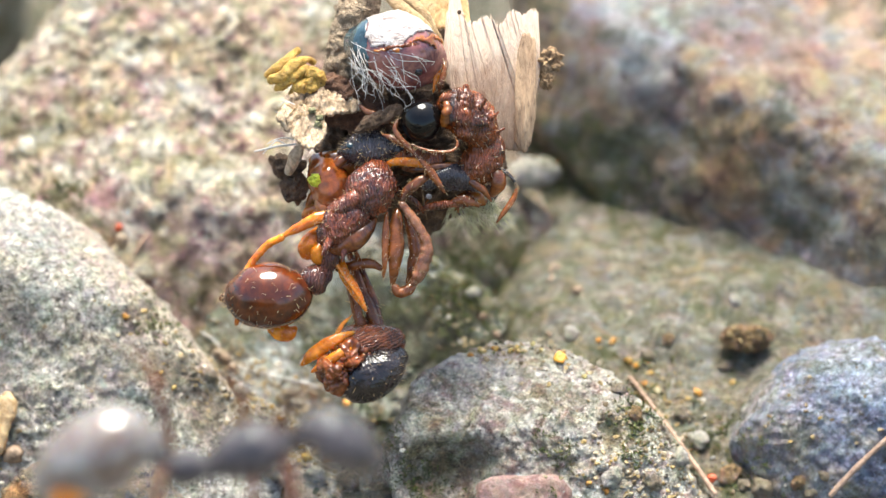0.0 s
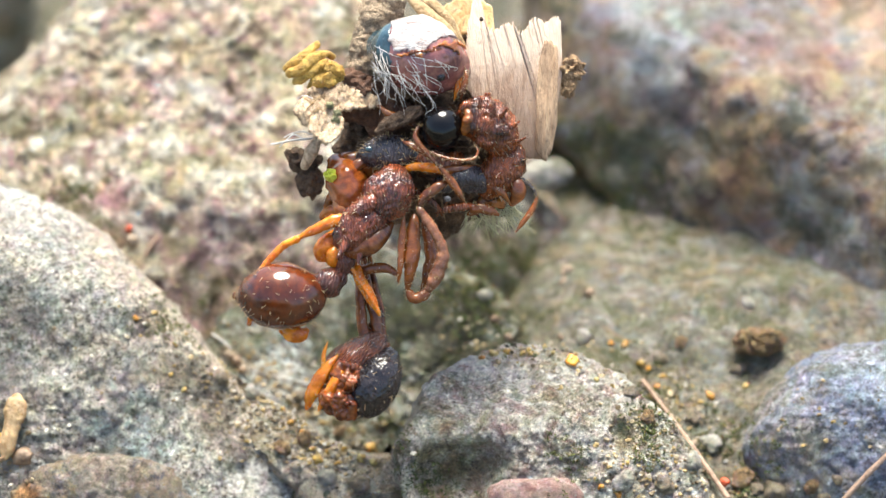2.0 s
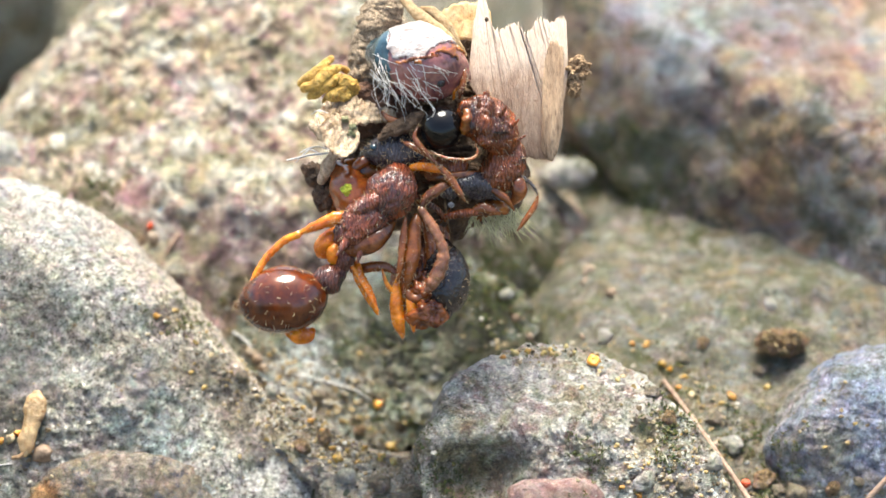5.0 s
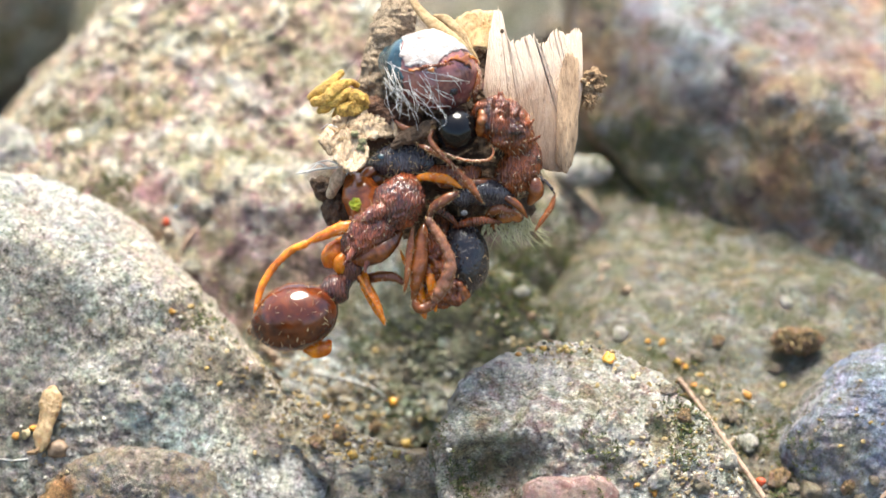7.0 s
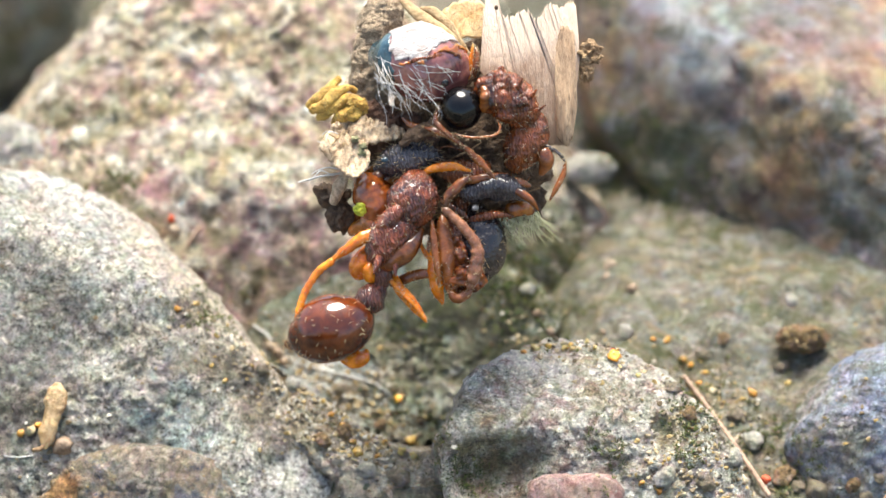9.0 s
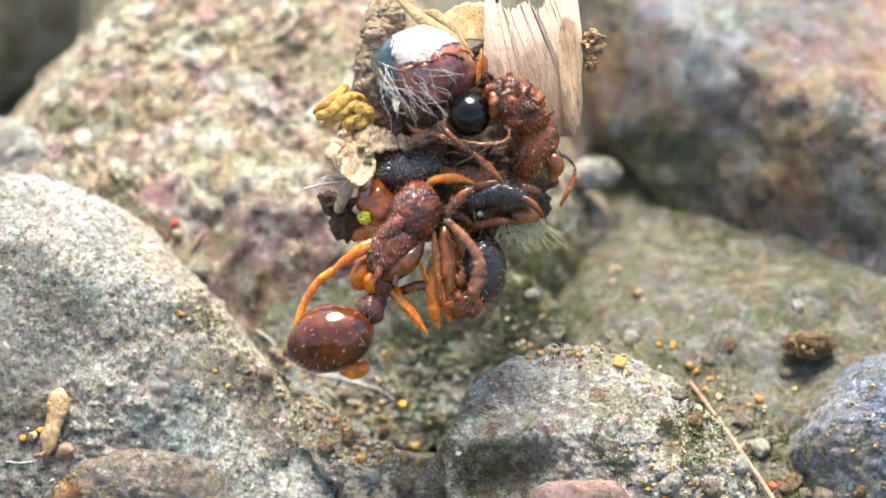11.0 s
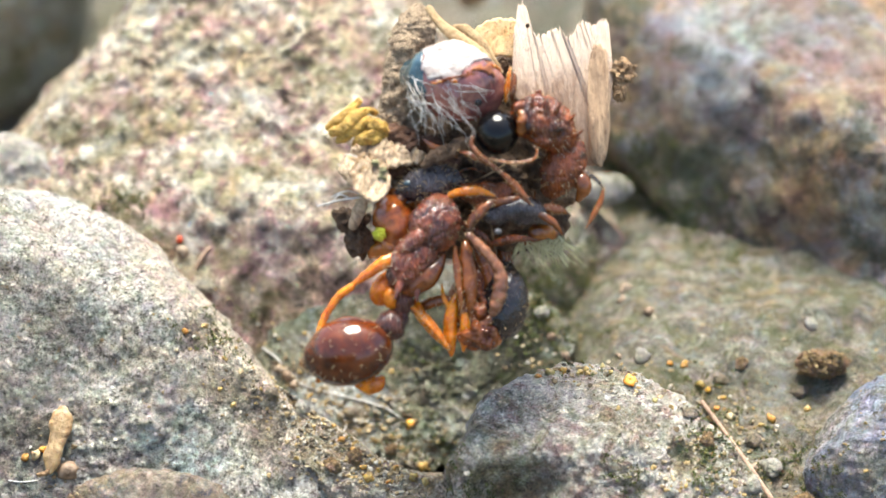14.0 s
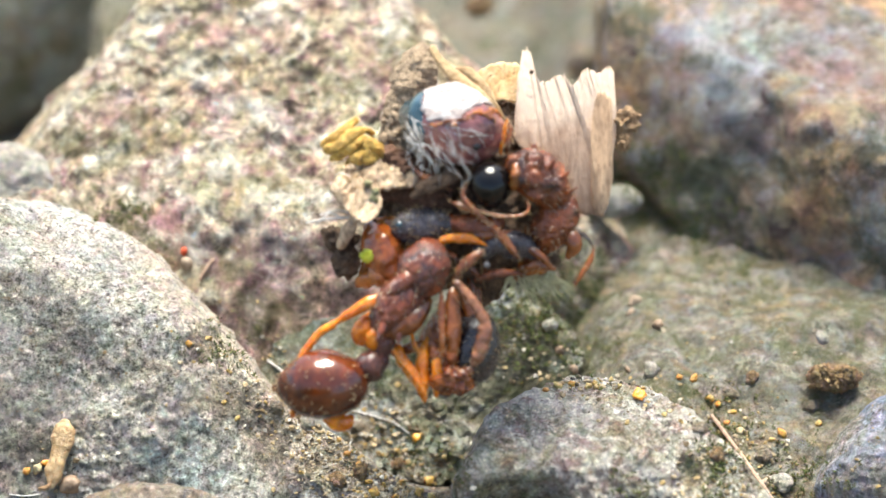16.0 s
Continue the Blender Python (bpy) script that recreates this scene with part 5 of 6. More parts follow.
part("crumb", sweep([(-0.401, -0.066, 0.7, 0.16), (-0.002, -0.137, 0.74, 0.22), (0.347, -0.117, 0.74, 0.18)], 14, 24, rough=0.25, freq=5, seed=6), B_BODY, core)
part("amber_scale", sweep([(-1.849, -0.57, 0.34, 0.07), (-1.766, -0.351, 0.42, 0.15), (-1.605, -0.191, 0.46, 0.19), (-1.384, -0.152, 0.48, 0.2), (-1.164, -0.231, 0.46, 0.18), (-1.065, -0.431, 0.4, 0.1)], 24, 36, rough=0.22, freq=4, flat=0.6), AMBER, core, "translucent amber scale")
part("amber_scale", sweep([(-1.911, -1.032, 0.26, 0.06), (-1.848, -0.872, 0.36, 0.11), (-1.706, -0.712, 0.42, 0.14), (-1.505, -0.672, 0.44, 0.14), (-1.326, -0.772, 0.38, 0.08)], 20, 30, rough=0.28, freq=5, seed=4, flat=0.6), AMBER, core, "translucent amber scale")
part("amber_scale", sweep([(-1.968, -1.093, 0.4, 0.07), (-1.844, -1.034, 0.52, 0.14), (-1.682, -0.974, 0.6, 0.16), (-1.523, -1.034, 0.54, 0.12), (-1.425, -1.133, 0.46, 0.06)], 20, 30, rough=0.3, freq=5, seed=14, flat=0.7), AMBER, core, "translucent amber scale")
part("amber_scale", sweep([(0.7, -0.993, 0.5, 0.06), (0.838, -0.854, 0.6, 0.13), (1.018, -0.795, 0.64, 0.14), (1.179, -0.854, 0.56, 0.08)], 18, 24, rough=0.3, freq=5, seed=15, flat=0.7), AMBER, core, "translucent amber scale")
for k, rows in enumerate(([(-0.201, -0.318, 0.8, 0.05), (0.147, -0.281, 0.94, 0.09), (0.494, -0.241, 0.96, 0.09), (0.794, -0.199, 0.86, 0.05)], [(-0.002, -1.015, 0.7, 0.05), (0.257, -0.936, 0.84, 0.09), (0.555, -0.897, 0.88, 0.09), (0.855, -0.936, 0.78, 0.05)], [(0.794, -0.419, 0.9, 0.04), (0.991, -0.54, 1, 0.08), (1.169, -0.679, 1, 0.08), (1.291, -0.857, 0.9, 0.04)], [(-0.441, -0.536, 0.7, 0.04), (-0.201, -0.737, 0.82, 0.08), (-0.002, -0.876, 0.84, 0.08), (0.118, -1.055, 0.74, 0.04)], [(-0.999, 0.838, 0.8, 0.04), (-0.838, 0.694, 0.94, 0.07), (-0.619, 0.613, 0.98, 0.07), (-0.4, 0.476, 0.9, 0.04)])):
    part("loose_leg", sweep(limb(rows, 0.8), 12, 36, rough=0.12, freq=7, seed=80 + k, flat=0.8), (A_LEG_DARK, B_BODY)[k % 2], core)
part("amber_scale", sculpted(sweep([(-1.726, -0.13, 0.45, 0.16), (-1.602, -0.363, 0.58, 0.32), (-1.501, -0.594, 0.64, 0.36), (-1.382, -0.834, 0.62, 0.3), (-1.323, -1.033, 0.54, 0.16)], 40, 60, rough=0.12, freq=4, seed=21), 0.012, 5.0, 9), RED_AMBER, core, "glossy red-brown shell")
part("amber_scale", sculpted(sweep([(-1.662, -0.774, 0.6, 0.1), (-1.6, -0.934, 0.68, 0.17), (-1.48, -1.034, 0.7, 0.16), (-1.361, -1.014, 0.66, 0.09)], 30, 40, rough=0.2, freq=4, seed=22), 0.012, 6.0, 9), AMBER, core, "translucent amber scale")
part("pearl_speck", lump(*(0.206, -0.769, 1.02), 0.06, 0.05, 0.04, 0.05), PEARL, core)

# the violet-brown shell with a white top and silk threads
shell = thing("insect_shell", at(*(-0.185, 0.631, 3.327)), "violet-brown shiny insect shell with torn white top and painted glare", "insect shell", CLUMP)
shell_shape = sweep([(-0.651, 0.132, -0.04, 0.32), (-0.429, 0.085, 0.1, 0.52), (-0.129, 0.02, 0.18, 0.64), (0.2, -0.078, 0.16, 0.62), (0.5, -0.172, 0.04, 0.46), (0.701, -0.223, -0.14, 0.22)], 110, 130, rough=0.05, freq=3)
shell_shape = sculpted(shell_shape, 0.014, 2.6, 31, (1.0, -0.3, 0.0), 0.4)
part("shell_body", shell_shape, SEED_BROWN, shell)
# a white patch that paints the glare on top of the shell
part("white_top", patch_of(shell_shape, lambda v: (v[:, 1] > 0.10 + 0.25 * v[:, 0] * (v[:, 0] > 0) + 0.22 * rough_noise(v, 3.5, 4, 3)) & (v[:, 2] > -0.2) & (v[:, 0] > -0.52 + 0.08 * smooth_noise(v, 5.0, 2)), 0.035), SEED_WHITE, shell, "torn white top with painted glare")
part("orange_seam", patch_of(shell_shape, lambda v: (np.abs(v[:, 1] - 0.02 - 0.25 * v[:, 0] * (v[:, 0] > 0) - 0.18 * rough_noise(v, 3.0, 4, 3)) < 0.045) & (v[:, 2] > -0.1) & (v[:, 0] > -0.45), 0.04), AMBER, shell, "orange-brown torn seam")
part("teal_side", patch_of(shell_shape, lambda v: (v[:, 0] < -0.50 + 0.08 * rough_noise(v, 4.0, 3, 5)) & (v[:, 2] > -0.2), 0.02), SEED_TEAL, shell, "bluish glassy flank")
part("torn_rim", sweep([(-0.403, -0.106, 0.7, 0.03), (-0.145, 0.006, 0.82, 0.04), (0.2, 0.047, 0.8, 0.04), (0.526, 0.116, 0.62, 0.04)], 8, 30, rough=0.5, freq=8), B_BODY, shell)
part("dark_speck", lump(*(0.358, -0.379, 0.62), 0.08, 0.08, 0.06, 0.1), D_BALL, shell)
rng = np.random.RandomState(5)
for k in range(50):
    a0, b0 = rng.uniform(-0.85, 0.0), rng.uniform(-0.55, 0.15)
    turn, ln = rng.normal(-0.95, 0.38), rng.uniform(0.3, 0.95)
    a1, b1 = a0 + ln * math.cos(turn), b0 + ln * math.sin(turn)
    bow = rng.normal(0, 0.07, 2)
    part("silk_thread", sweep([(a0, b0, 0.60, 0.0007), (a0 * 0.6 + a1 * 0.4 + bow[0], b0 * 0.6 + b1 * 0.4 + bow[1], 0.80 + rng.uniform(-0.1, 0.08), 0.0009), (a1 - bow[0] * 0.5, b1 * 0.8 + b0 * 0.2, 0.74, 0.0009), (a1, b1, 0.55, 0.0007)], 5, 14), SILK, shell)

# plant scraps
lone("twig", sculpted(sweep([(-0.265, -1.107, -0.1, 0.34), (-0.183, -0.705, -0.05, 0.37), (-0.061, -0.202, 0, 0.38), (0.061, 0.303, 0, 0.36), (0.162, 0.667, 0, 0.28), (0.212, 0.788, 0, 0.16)], 90, 180, rough=0.14, freq=6, seed=8), 0.022, 9.0, 3), BARK, at(*(-0.927, 1.383, 3.38)), "stub of brown rough twig standing in the clump", "twig", CLUMP)
lone("straw", sweep([(-0.472, 0.515, -0.2, 0.06), (-0.331, 0.276, -0.08, 0.08), (-0.1, 0.047, 0.04, 0.1), (0.17, -0.178, 0.12, 0.11), (0.399, -0.378, 0.14, 0.09), (0.569, -0.614, 0.08, 0.05)], 12, 44, rough=0.14, freq=5, flat=0.6), STRAW, at(*(-0.088, 1.078, 3.968)), "bent dry straw over an insect shell", "straw", CLUMP)
lone("straw", sweep([(-0.301, 0.301, 0, 0.04), (-0.1, 0.238, 0.04, 0.08), (0.12, -0.005, 0.08, 0.09), (0.321, -0.305, 0.06, 0.06), (0.462, -0.522, 0, 0.03)], 12, 36, rough=0.2, freq=5, flat=0.5, seed=3), STRAW, at(*(0.157, 1.161, 3.746)), "broad flake of dry straw beside the twig", "straw", CLUMP)
lone("leaf_flake", slab([(-0.455, 0.101), (-0.253, 0.252), (0, 0.323), (0.253, 0.283), (0.455, 0.151)], [(-0.505, -0.252), (-0.253, -0.323), (0, -0.353), (0.253, -0.384), (0.505, -0.303)], 0.08, 24, 14, 0.03, 2.0, 4, 0.02, 0.1, 0.2), FLAKE, at(*(0.602, 1.553, 3.622)), "thin orange leaf flake behind a wood chip", "leaf flake", CLUMP)
chip = thing("wood_chip", at(*(1.628, 0.543, 2.863)), "pale splintered chip of weathered wood", "wood chip", CLUMP)
part("board", slab([(-0.863, 0.752), (-0.823, 1.104), (-0.742, 1.485), (-0.662, 1.525), (-0.582, 1.385), (-0.522, 1.043), (-0.421, 0.943), (-0.281, 0.983), (-0.14, 1.084), (-0.04, 1.003), (0.04, 0.903), (0.12, 0.883), (0.221, 1.043), (0.341, 1.144), (0.462, 1.084), (0.582, 1.104), (0.702, 1.184), (0.783, 1.104)], [(-0.943, 0.05), (-0.783, -0.201), (-0.582, -0.401), (-0.452, -0.702), (-0.351, -0.983), (-0.15, -1.184), (0.1, -1.264), (0.351, -1.304), (0.542, -1.324), (0.622, -0.903), (0.722, -0.301), (0.803, 0.201)], 0.30, 170, 60, 0.0, 8.0, 12, 0.03, 0.10, 0.10, 0.13), WOOD, chip)
part("splinter", slab([(0.341, -0.1), (0.401, 0.401), (0.482, 0.702), (0.602, 0.752), (0.722, 0.602)], [(0.321, -1.154), (0.401, -1.284), (0.502, -1.344), (0.602, -1.204), (0.702, -0.702)], 0.16, 30, 30, 0.04, 5.0, 13, 0.02, 0.03, 0.10, 0.13), WOOD_DARK, chip)
chip.children[-1].location = (0, 0, 0.17 * MM)
part("dark_knot", lump(*(-0.606, 1.111, 0.2), 0.035, 0.04, 0.05, 0.1), EARTH, chip)
part("side_flake", join(lump(*(0.953, 0.251, 0), 0.22, 0.2, 0.2, 0.35, 3.0, 7), lump(*(0.903, 0, 0), 0.14, 0.22, 0.16, 0.35, 3.0, 8)), BROWN_FLAKE, chip, "brown crumbly flake", smooth=False)
mus = thing("plant_fibre", at(*(-1.803, 0.571, 2.902)), "curled mustard-yellow plant fibres at the clump's edge", "plant fibre", CLUMP)
for rows in ([(-0.498, -0.075, 0.1, 0.07), (-0.314, 0.041, 0.2, 0.1), (-0.113, 0.189, 0.24, 0.1), (0.046, 0.341, 0.2, 0.06)], [(-0.434, -0.179, 0.2, 0.07), (-0.24, -0.115, 0.32, 0.11), (-0.01, 0.054, 0.34, 0.11), (0.188, 0.177, 0.28, 0.08), (0.326, 0.121, 0.2, 0.05)],
             [(-0.335, -0.318, 0.16, 0.06), (-0.151, -0.223, 0.28, 0.1), (0.05, -0.085, 0.34, 0.1), (0.209, 0.035, 0.32, 0.07)], [(-0.075, -0.408, 0.16, 0.07), (0.069, -0.313, 0.3, 0.13), (0.27, -0.245, 0.34, 0.14), (0.408, -0.302, 0.26, 0.1), (0.366, -0.419, 0.2, 0.06)],
             [(0.127, -0.161, 0.24, 0.09), (0.29, -0.066, 0.34, 0.13), (0.448, -0.164, 0.3, 0.1), (0.506, -0.299, 0.2, 0.06)]):
    part("fibre", sweep(rows, 16, 40, rough=0.38, freq=7, flat=0.8, seed=int(abs(rows[0][0]) * 100)), MUSTARD, mus, smooth=False)
lone("bark_scrap", join(lump(0, 0, 0, 0.34, 0.22, 0.2, 0.3, 3.0, 3), lump(0.25, -0.15, 0.1, 0.25, 0.2, 0.2, 0.3, 3.0, 4)), RUSSET, at(*(-1.194, 0.32, 2.714)), "russet crumb of bark in the clump", "bark scrap", CLUMP)
beige = thing("leaf_scrap", at(*(-1.672, -0.299, 2.477)), "crumpled beige leaf scrap with greenish crust", "leaf scrap", CLUMP)
part("blade", sculpted(slab([(-0.199, 0.378), (-0.06, 0.478), (0.179, 0.518), (0.428, 0.438), (0.776, 0.378), (0.995, 0.239)], [(-0.458, -0.02), (-0.239, -0.12), (0.03, -0.08), (0.378, 0.04), (0.776, 0.099), (1.035, 0.119)], 0.10, 60, 40, 0.09, 2.5, 4, 0.035, 0.10, 0.5, 0.2), 0.035, 6.0, 1, (0.8, 0.5, 0.2), 0.35), BEIGE, beige)
part("blade", sculpted(slab([(-0.452, -0.005), (-0.214, 0.134), (0.034, 0.174), (0.283, 0.054), (0.402, -0.085)], [(-0.313, -0.184), (-0.154, -0.343), (-0.035, -0.501), (0.163, -0.541), (0.342, -0.382)], 0.10, 50, 34, 0.09, 3.0, 6, 0.035, -0.08, 0.3, 0.0), 0.03, 7.0, 2, (0.4, 1.0, 0.0), 0.35), BEIGE, beige)
beige.children[-1].location = (0, 0, 0.16 * MM)
rng = np.random.RandomState(77)
for k in range(16):
    p0 = np.array([rng.uniform(-0.35, 0.4), rng.uniform(-0.4, 0.3), 0.12])
    o = np.array([math.cos(3.3 + rng.normal(0, 0.8)), math.sin(3.3 + rng.normal(0, 0.8)), rng.uniform(-0.1, 0.35)]) * rng.uniform(0.2, 0.5)
    part("fibre", sweep([(*p0, 0.010), (*(p0 + o * 0.5 + rng.normal(0, 0.05, 3)), 0.009), (*(p0 + o), 0.003)], 6, 14, rough=0.2, freq=8, seed=k), (BEIGE, STRAW, SILK)[k % 3], beige)
part("crust", join(*[lump(0.15 + 0.16 * math.sin(k * 2.4), -0.1 + 0.22 * math.cos(k * 1.7), 0.2, 0.07, 0.06, 0.06, 0.45, 3.0, 20 + k, 16, 10) for k in range(4)]), GREENISH, beige, "greenish crust")
lone("bark_scrap", join(lump(0, 0.1, 0, 0.55, 0.4, 0.25, 0.3, 2.4, 31, 50, 28), lump(0.45, -0.2, 0, 0.4, 0.35, 0.25, 0.3, 2.4, 32)), RUSSET, at(*(-0.921, 0.15, 2.299)), "dark russet bark scrap in the clump", "bark scrap", CLUMP)
lone("earth_crumb", join(lump(0, 0.12, 0, 0.25, 0.22, 0.2, 0.35, 2.8, 41), lump(0.08, -0.2, 0.02, 0.2, 0.28, 0.2, 0.35, 2.8, 42), lump(-0.2, 0.25, 0, 0.16, 0.13, 0.14, 0.35, 2.8, 43)), EARTH, at(*(-1.925, -0.398, 1.346)), "blackish earth crumb at the clump's edge", "earth crumb", CLUMP)
lone("straw", sweep([(-0.153, -0.299, -0.08, 0.08), (-0.039, -0.071, 0.04, 0.11), (0.062, 0.148, 0.08, 0.09), (0.121, 0.299, 0.04, 0.06)], 10, 20, rough=0.2, freq=6), BEIGE, at(*(-1.797, -0.434, 1.806)), "short beige straw stub at the clump's edge", "straw", CLUMP)
web = thing("silk_wisp", at(*(-2.188, -0.379, 1.887)), "wisp of white silk threads on the clump", "silk wisp", CLUMP)
for rows in ([(-0.35, -0.03, 0, 0.015), (-0.148, 0.009, 0.04, 0.02), (0.022, 0.049, 0.06, 0.02), (0.222, 0.069, 0.06, 0.02), (0.401, 0.089, 0.04, 0.015)], [(-0.2, -0.07, 0, 0.01), (-0.038, 0.089, 0.06, 0.015), (0.062, 0.148, 0.06, 0.015), (0.252, 0.049, 0.06, 0.01)], [(-0.12, 0.1, 0, 0.01), (0.022, 0.168, 0.06, 0.012), (0.202, 0.198, 0.06, 0.012), (0.361, 0.149, 0.04, 0.01)]):
    part("silk_thread", sweep(rows, 5, 16), SILK, web)
lone("pollen_speck", lump(0, 0, 0, 0.11, 0.11, 0.08, 0.25, 3.0, 51), LIME, at(*(-1.496, -0.987, 1.629)), "lime-yellow speck stuck to an amber scale", "pollen speck", CLUMP)
tuft = thing("moss_tuft", at(*(1.184, -0.802, 1.111)), "pale green hairy moss tuft under the clump", "moss tuft", CLUMP)
rng = np.random.RandomState(9)
for k in range(90):
    a, ln = rng.uniform(-2.35, -0.35), rng.uniform(0.2, 0.62)
    o = np.array([math.cos(a), math.sin(a), rng.uniform(-0.3, 0.5)])
    s = np.array([rng.uniform(-0.45, 0.35), rng.uniform(-0.05, 0.15), rng.uniform(-0.1, 0.1)])
    part("hair", sweep([(*s, 0.012), (*(s + o * ln * 0.5), 0.009), (*(s + o * ln + (0.08, 0.03, 0)), 0.003)], 5, 8), TUFT, tuft)

# fibres, straws and a husk on the stones
def laid(name, rows, material, label, category, group="", sides=8, lift=0.0, rough=0.1):
    pts = lying(rows, lift)
    mid = np.mean([p[:3] for p in pts], 0)
    shape = sweep([(*(np.array(p[:3]) - mid), p[3]) for p in pts], sides, 4 * len(pts), rough=rough, freq=6)
    return lone(name, shape, material, Matrix.Translation(Vector(mid) * MM), label, category, group)


def straight(name, rows, material, label, category, group="", sides=10, rough=0.1):
    """A stiff straw laid between its two ends on the surface."""
    (a0, b0, r0), (a1, b1, r1) = rows
    p, q = np.array(settle(a0, b0, r0 + 0.10)[0]), np.array(settle(a1, b1, r1 + 0.10)[0])
    mid = (p + q) / 2
    pts = [(*(p * (1 - k) + q * k - mid + (0, 0, 0.05 * math.sin(k * 3.1))), r0 * (1 - k) + r1 * k + (0.02 if 0.55 < k < 0.62 else 0)) for k in np.linspace(0, 1, 12)]
    return lone(name, sweep(pts, sides, 60, rough=rough, freq=5), material, Matrix.Translation(Vector(mid) * MM), label, category, group)


PALE_STRAW = scrap("pale_straw", (0.26, 0.15, 0.10), (0.46, 0.32, 0.23), 0.6, 5.0, 0.0)
HUSK = scrap("pale_husk", (0.28, 0.16, 0.07), (0.50, 0.36, 0.19), 0.45, 3.0, 0.4)
straight("straw", [(4.3, -2.45, 0.036), (5.64, -4.49, 0.046)], PALE_STRAW, "thin pinkish dry straw lying between stones", "straw")
straight("straw", [(7.76, -4.39, 0.05), (8.76, -3.41, 0.05)], PALE_STRAW, "pale thin straw leaning on a blue stone", "straw")
laid("fibre", [(-3.62, -1.47, 0.018), (-3.44, -1.59, 0.02), (-3.26, -1.75, 0.018)], SILK, "short white fibre at a stone's foot", "fibre", "fibres")
laid("fibre", [(-3.14, -1.99, 0.012), (-2.74, -2.19, 0.015), (-2.24, -2.31, 0.015), (-1.74, -2.43, 0.016), (-1.29, -2.57, 0.016), (-0.99, -2.81, 0.012)], SILK, "long curved white fibre across mossy stone", "fibre", "fibres")
laid("fibre", [(-2.54, -2.47, 0.01), (-2.28, -2.59, 0.012), (-2.12, -2.74, 0.012), (-2.04, -2.97, 0.01)], SILK, "fine hooked white fibre", "fibre", "fibres")
laid("fibre", [(-7.84, -3.71, 0.01), (-7.64, -3.74, 0.012), (-7.34, -3.71, 0.01)], SILK, "fine white fibre on grey stone", "fibre", "fibres")
p, q = (np.array(settle(a, b, 0.12)[0]) for a, b, _ in [(-6.9, -2.51, 0.01), (-7.12, -3.57, 0.01)])
half = [(*((p - q) * k / 2), r) for k, r in ((-1, 0.06), (-0.8, 0.12), (-0.4, 0.17), (0.0, 0.17), (0.4, 0.18), (0.7, 0.18), (0.92, 0.15), (1, 0.10))]
husk = thing("husk", Matrix.Translation(Vector((p + q) / 2) * MM), "pale papery seed husk lying on grey stone", "husk")
part("shell", sweep(half, 20, 50, rough=0.30, freq=3.5, seed=5, flat=0.5), HUSK, husk)
part("stalk", sweep([(*((q - p) / 2 * 0.9), 0.03), (*((q - p) / 2 * 1.0 + (-0.08, -0.05, 0.0)), 0.04), (*((q - p) / 2 * 1.05 + (-0.2, -0.02, -0.02)), 0.03)], 8, 14, rough=0.2), BROWN_FLAKE, husk)
laid("straw", [(-4.84, -0.01, 0.03), (-4.72, 0.21, 0.04), (-4.62, 0.36, 0.03)], PALE_STRAW, "short pale straw stub behind a grey stone", "straw")

# the ant that runs past close to the lens
RUN_AT = (-2.491, -12.244, 5.179)
runner = thing("ant", at(*RUN_AT), "dark ant with a greyish hind body running over stone", "ant")
part("gaster", sweep([(-2.46, -0.407, 0, 0.18), (-2.193, -0.219, 0, 0.44), (-1.762, -0.016, 0, 0.58), (-1.316, 0.141, 0, 0.56), (-0.979, 0.11, 0, 0.3)], 24, 24), cuticle("grey_brown_gaster", (0.12, 0.07, 0.05), (0.28, 0.26, 0.24), 0.22, coat=0.6), runner)
part("waist_knot", sweep([(-0.979, -0.039, 0, 0.1), (-0.783, -0.117, 0, 0.13), (-0.548, -0.196, 0, 0.27), (-0.313, -0.196, 0, 0.25), (-0.078, -0.196, 0, 0.10)], 16, 20), A_HEAD, runner)
part("thorax", sweep([(-0.078, -0.196, 0, 0.18), (0.235, -0.078, 0, 0.38), (0.548, 0.039, 0, 0.44), (0.862, 0.118, 0, 0.28), (1.097, 0.172, 0, 0.10)], 18, 22), A_HEAD, runner)
part("head", sweep([(1.136, 0.196, 0, 0.16), (1.41, 0.251, 0, 0.36), (1.723, 0.118, 0, 0.42), (2.037, -0.078, 0, 0.30), (2.272, -0.196, 0, 0.1)], 18, 22), A_HEAD, runner)
part("sting_plate", sweep([(-2.30, -0.62, 0.1, 0.08), (-2.10, -0.55, 0.16, 0.17), (-1.90, -0.50, 0.16, 0.12)], 14, 14), A_LEG, runner, "orange tip")
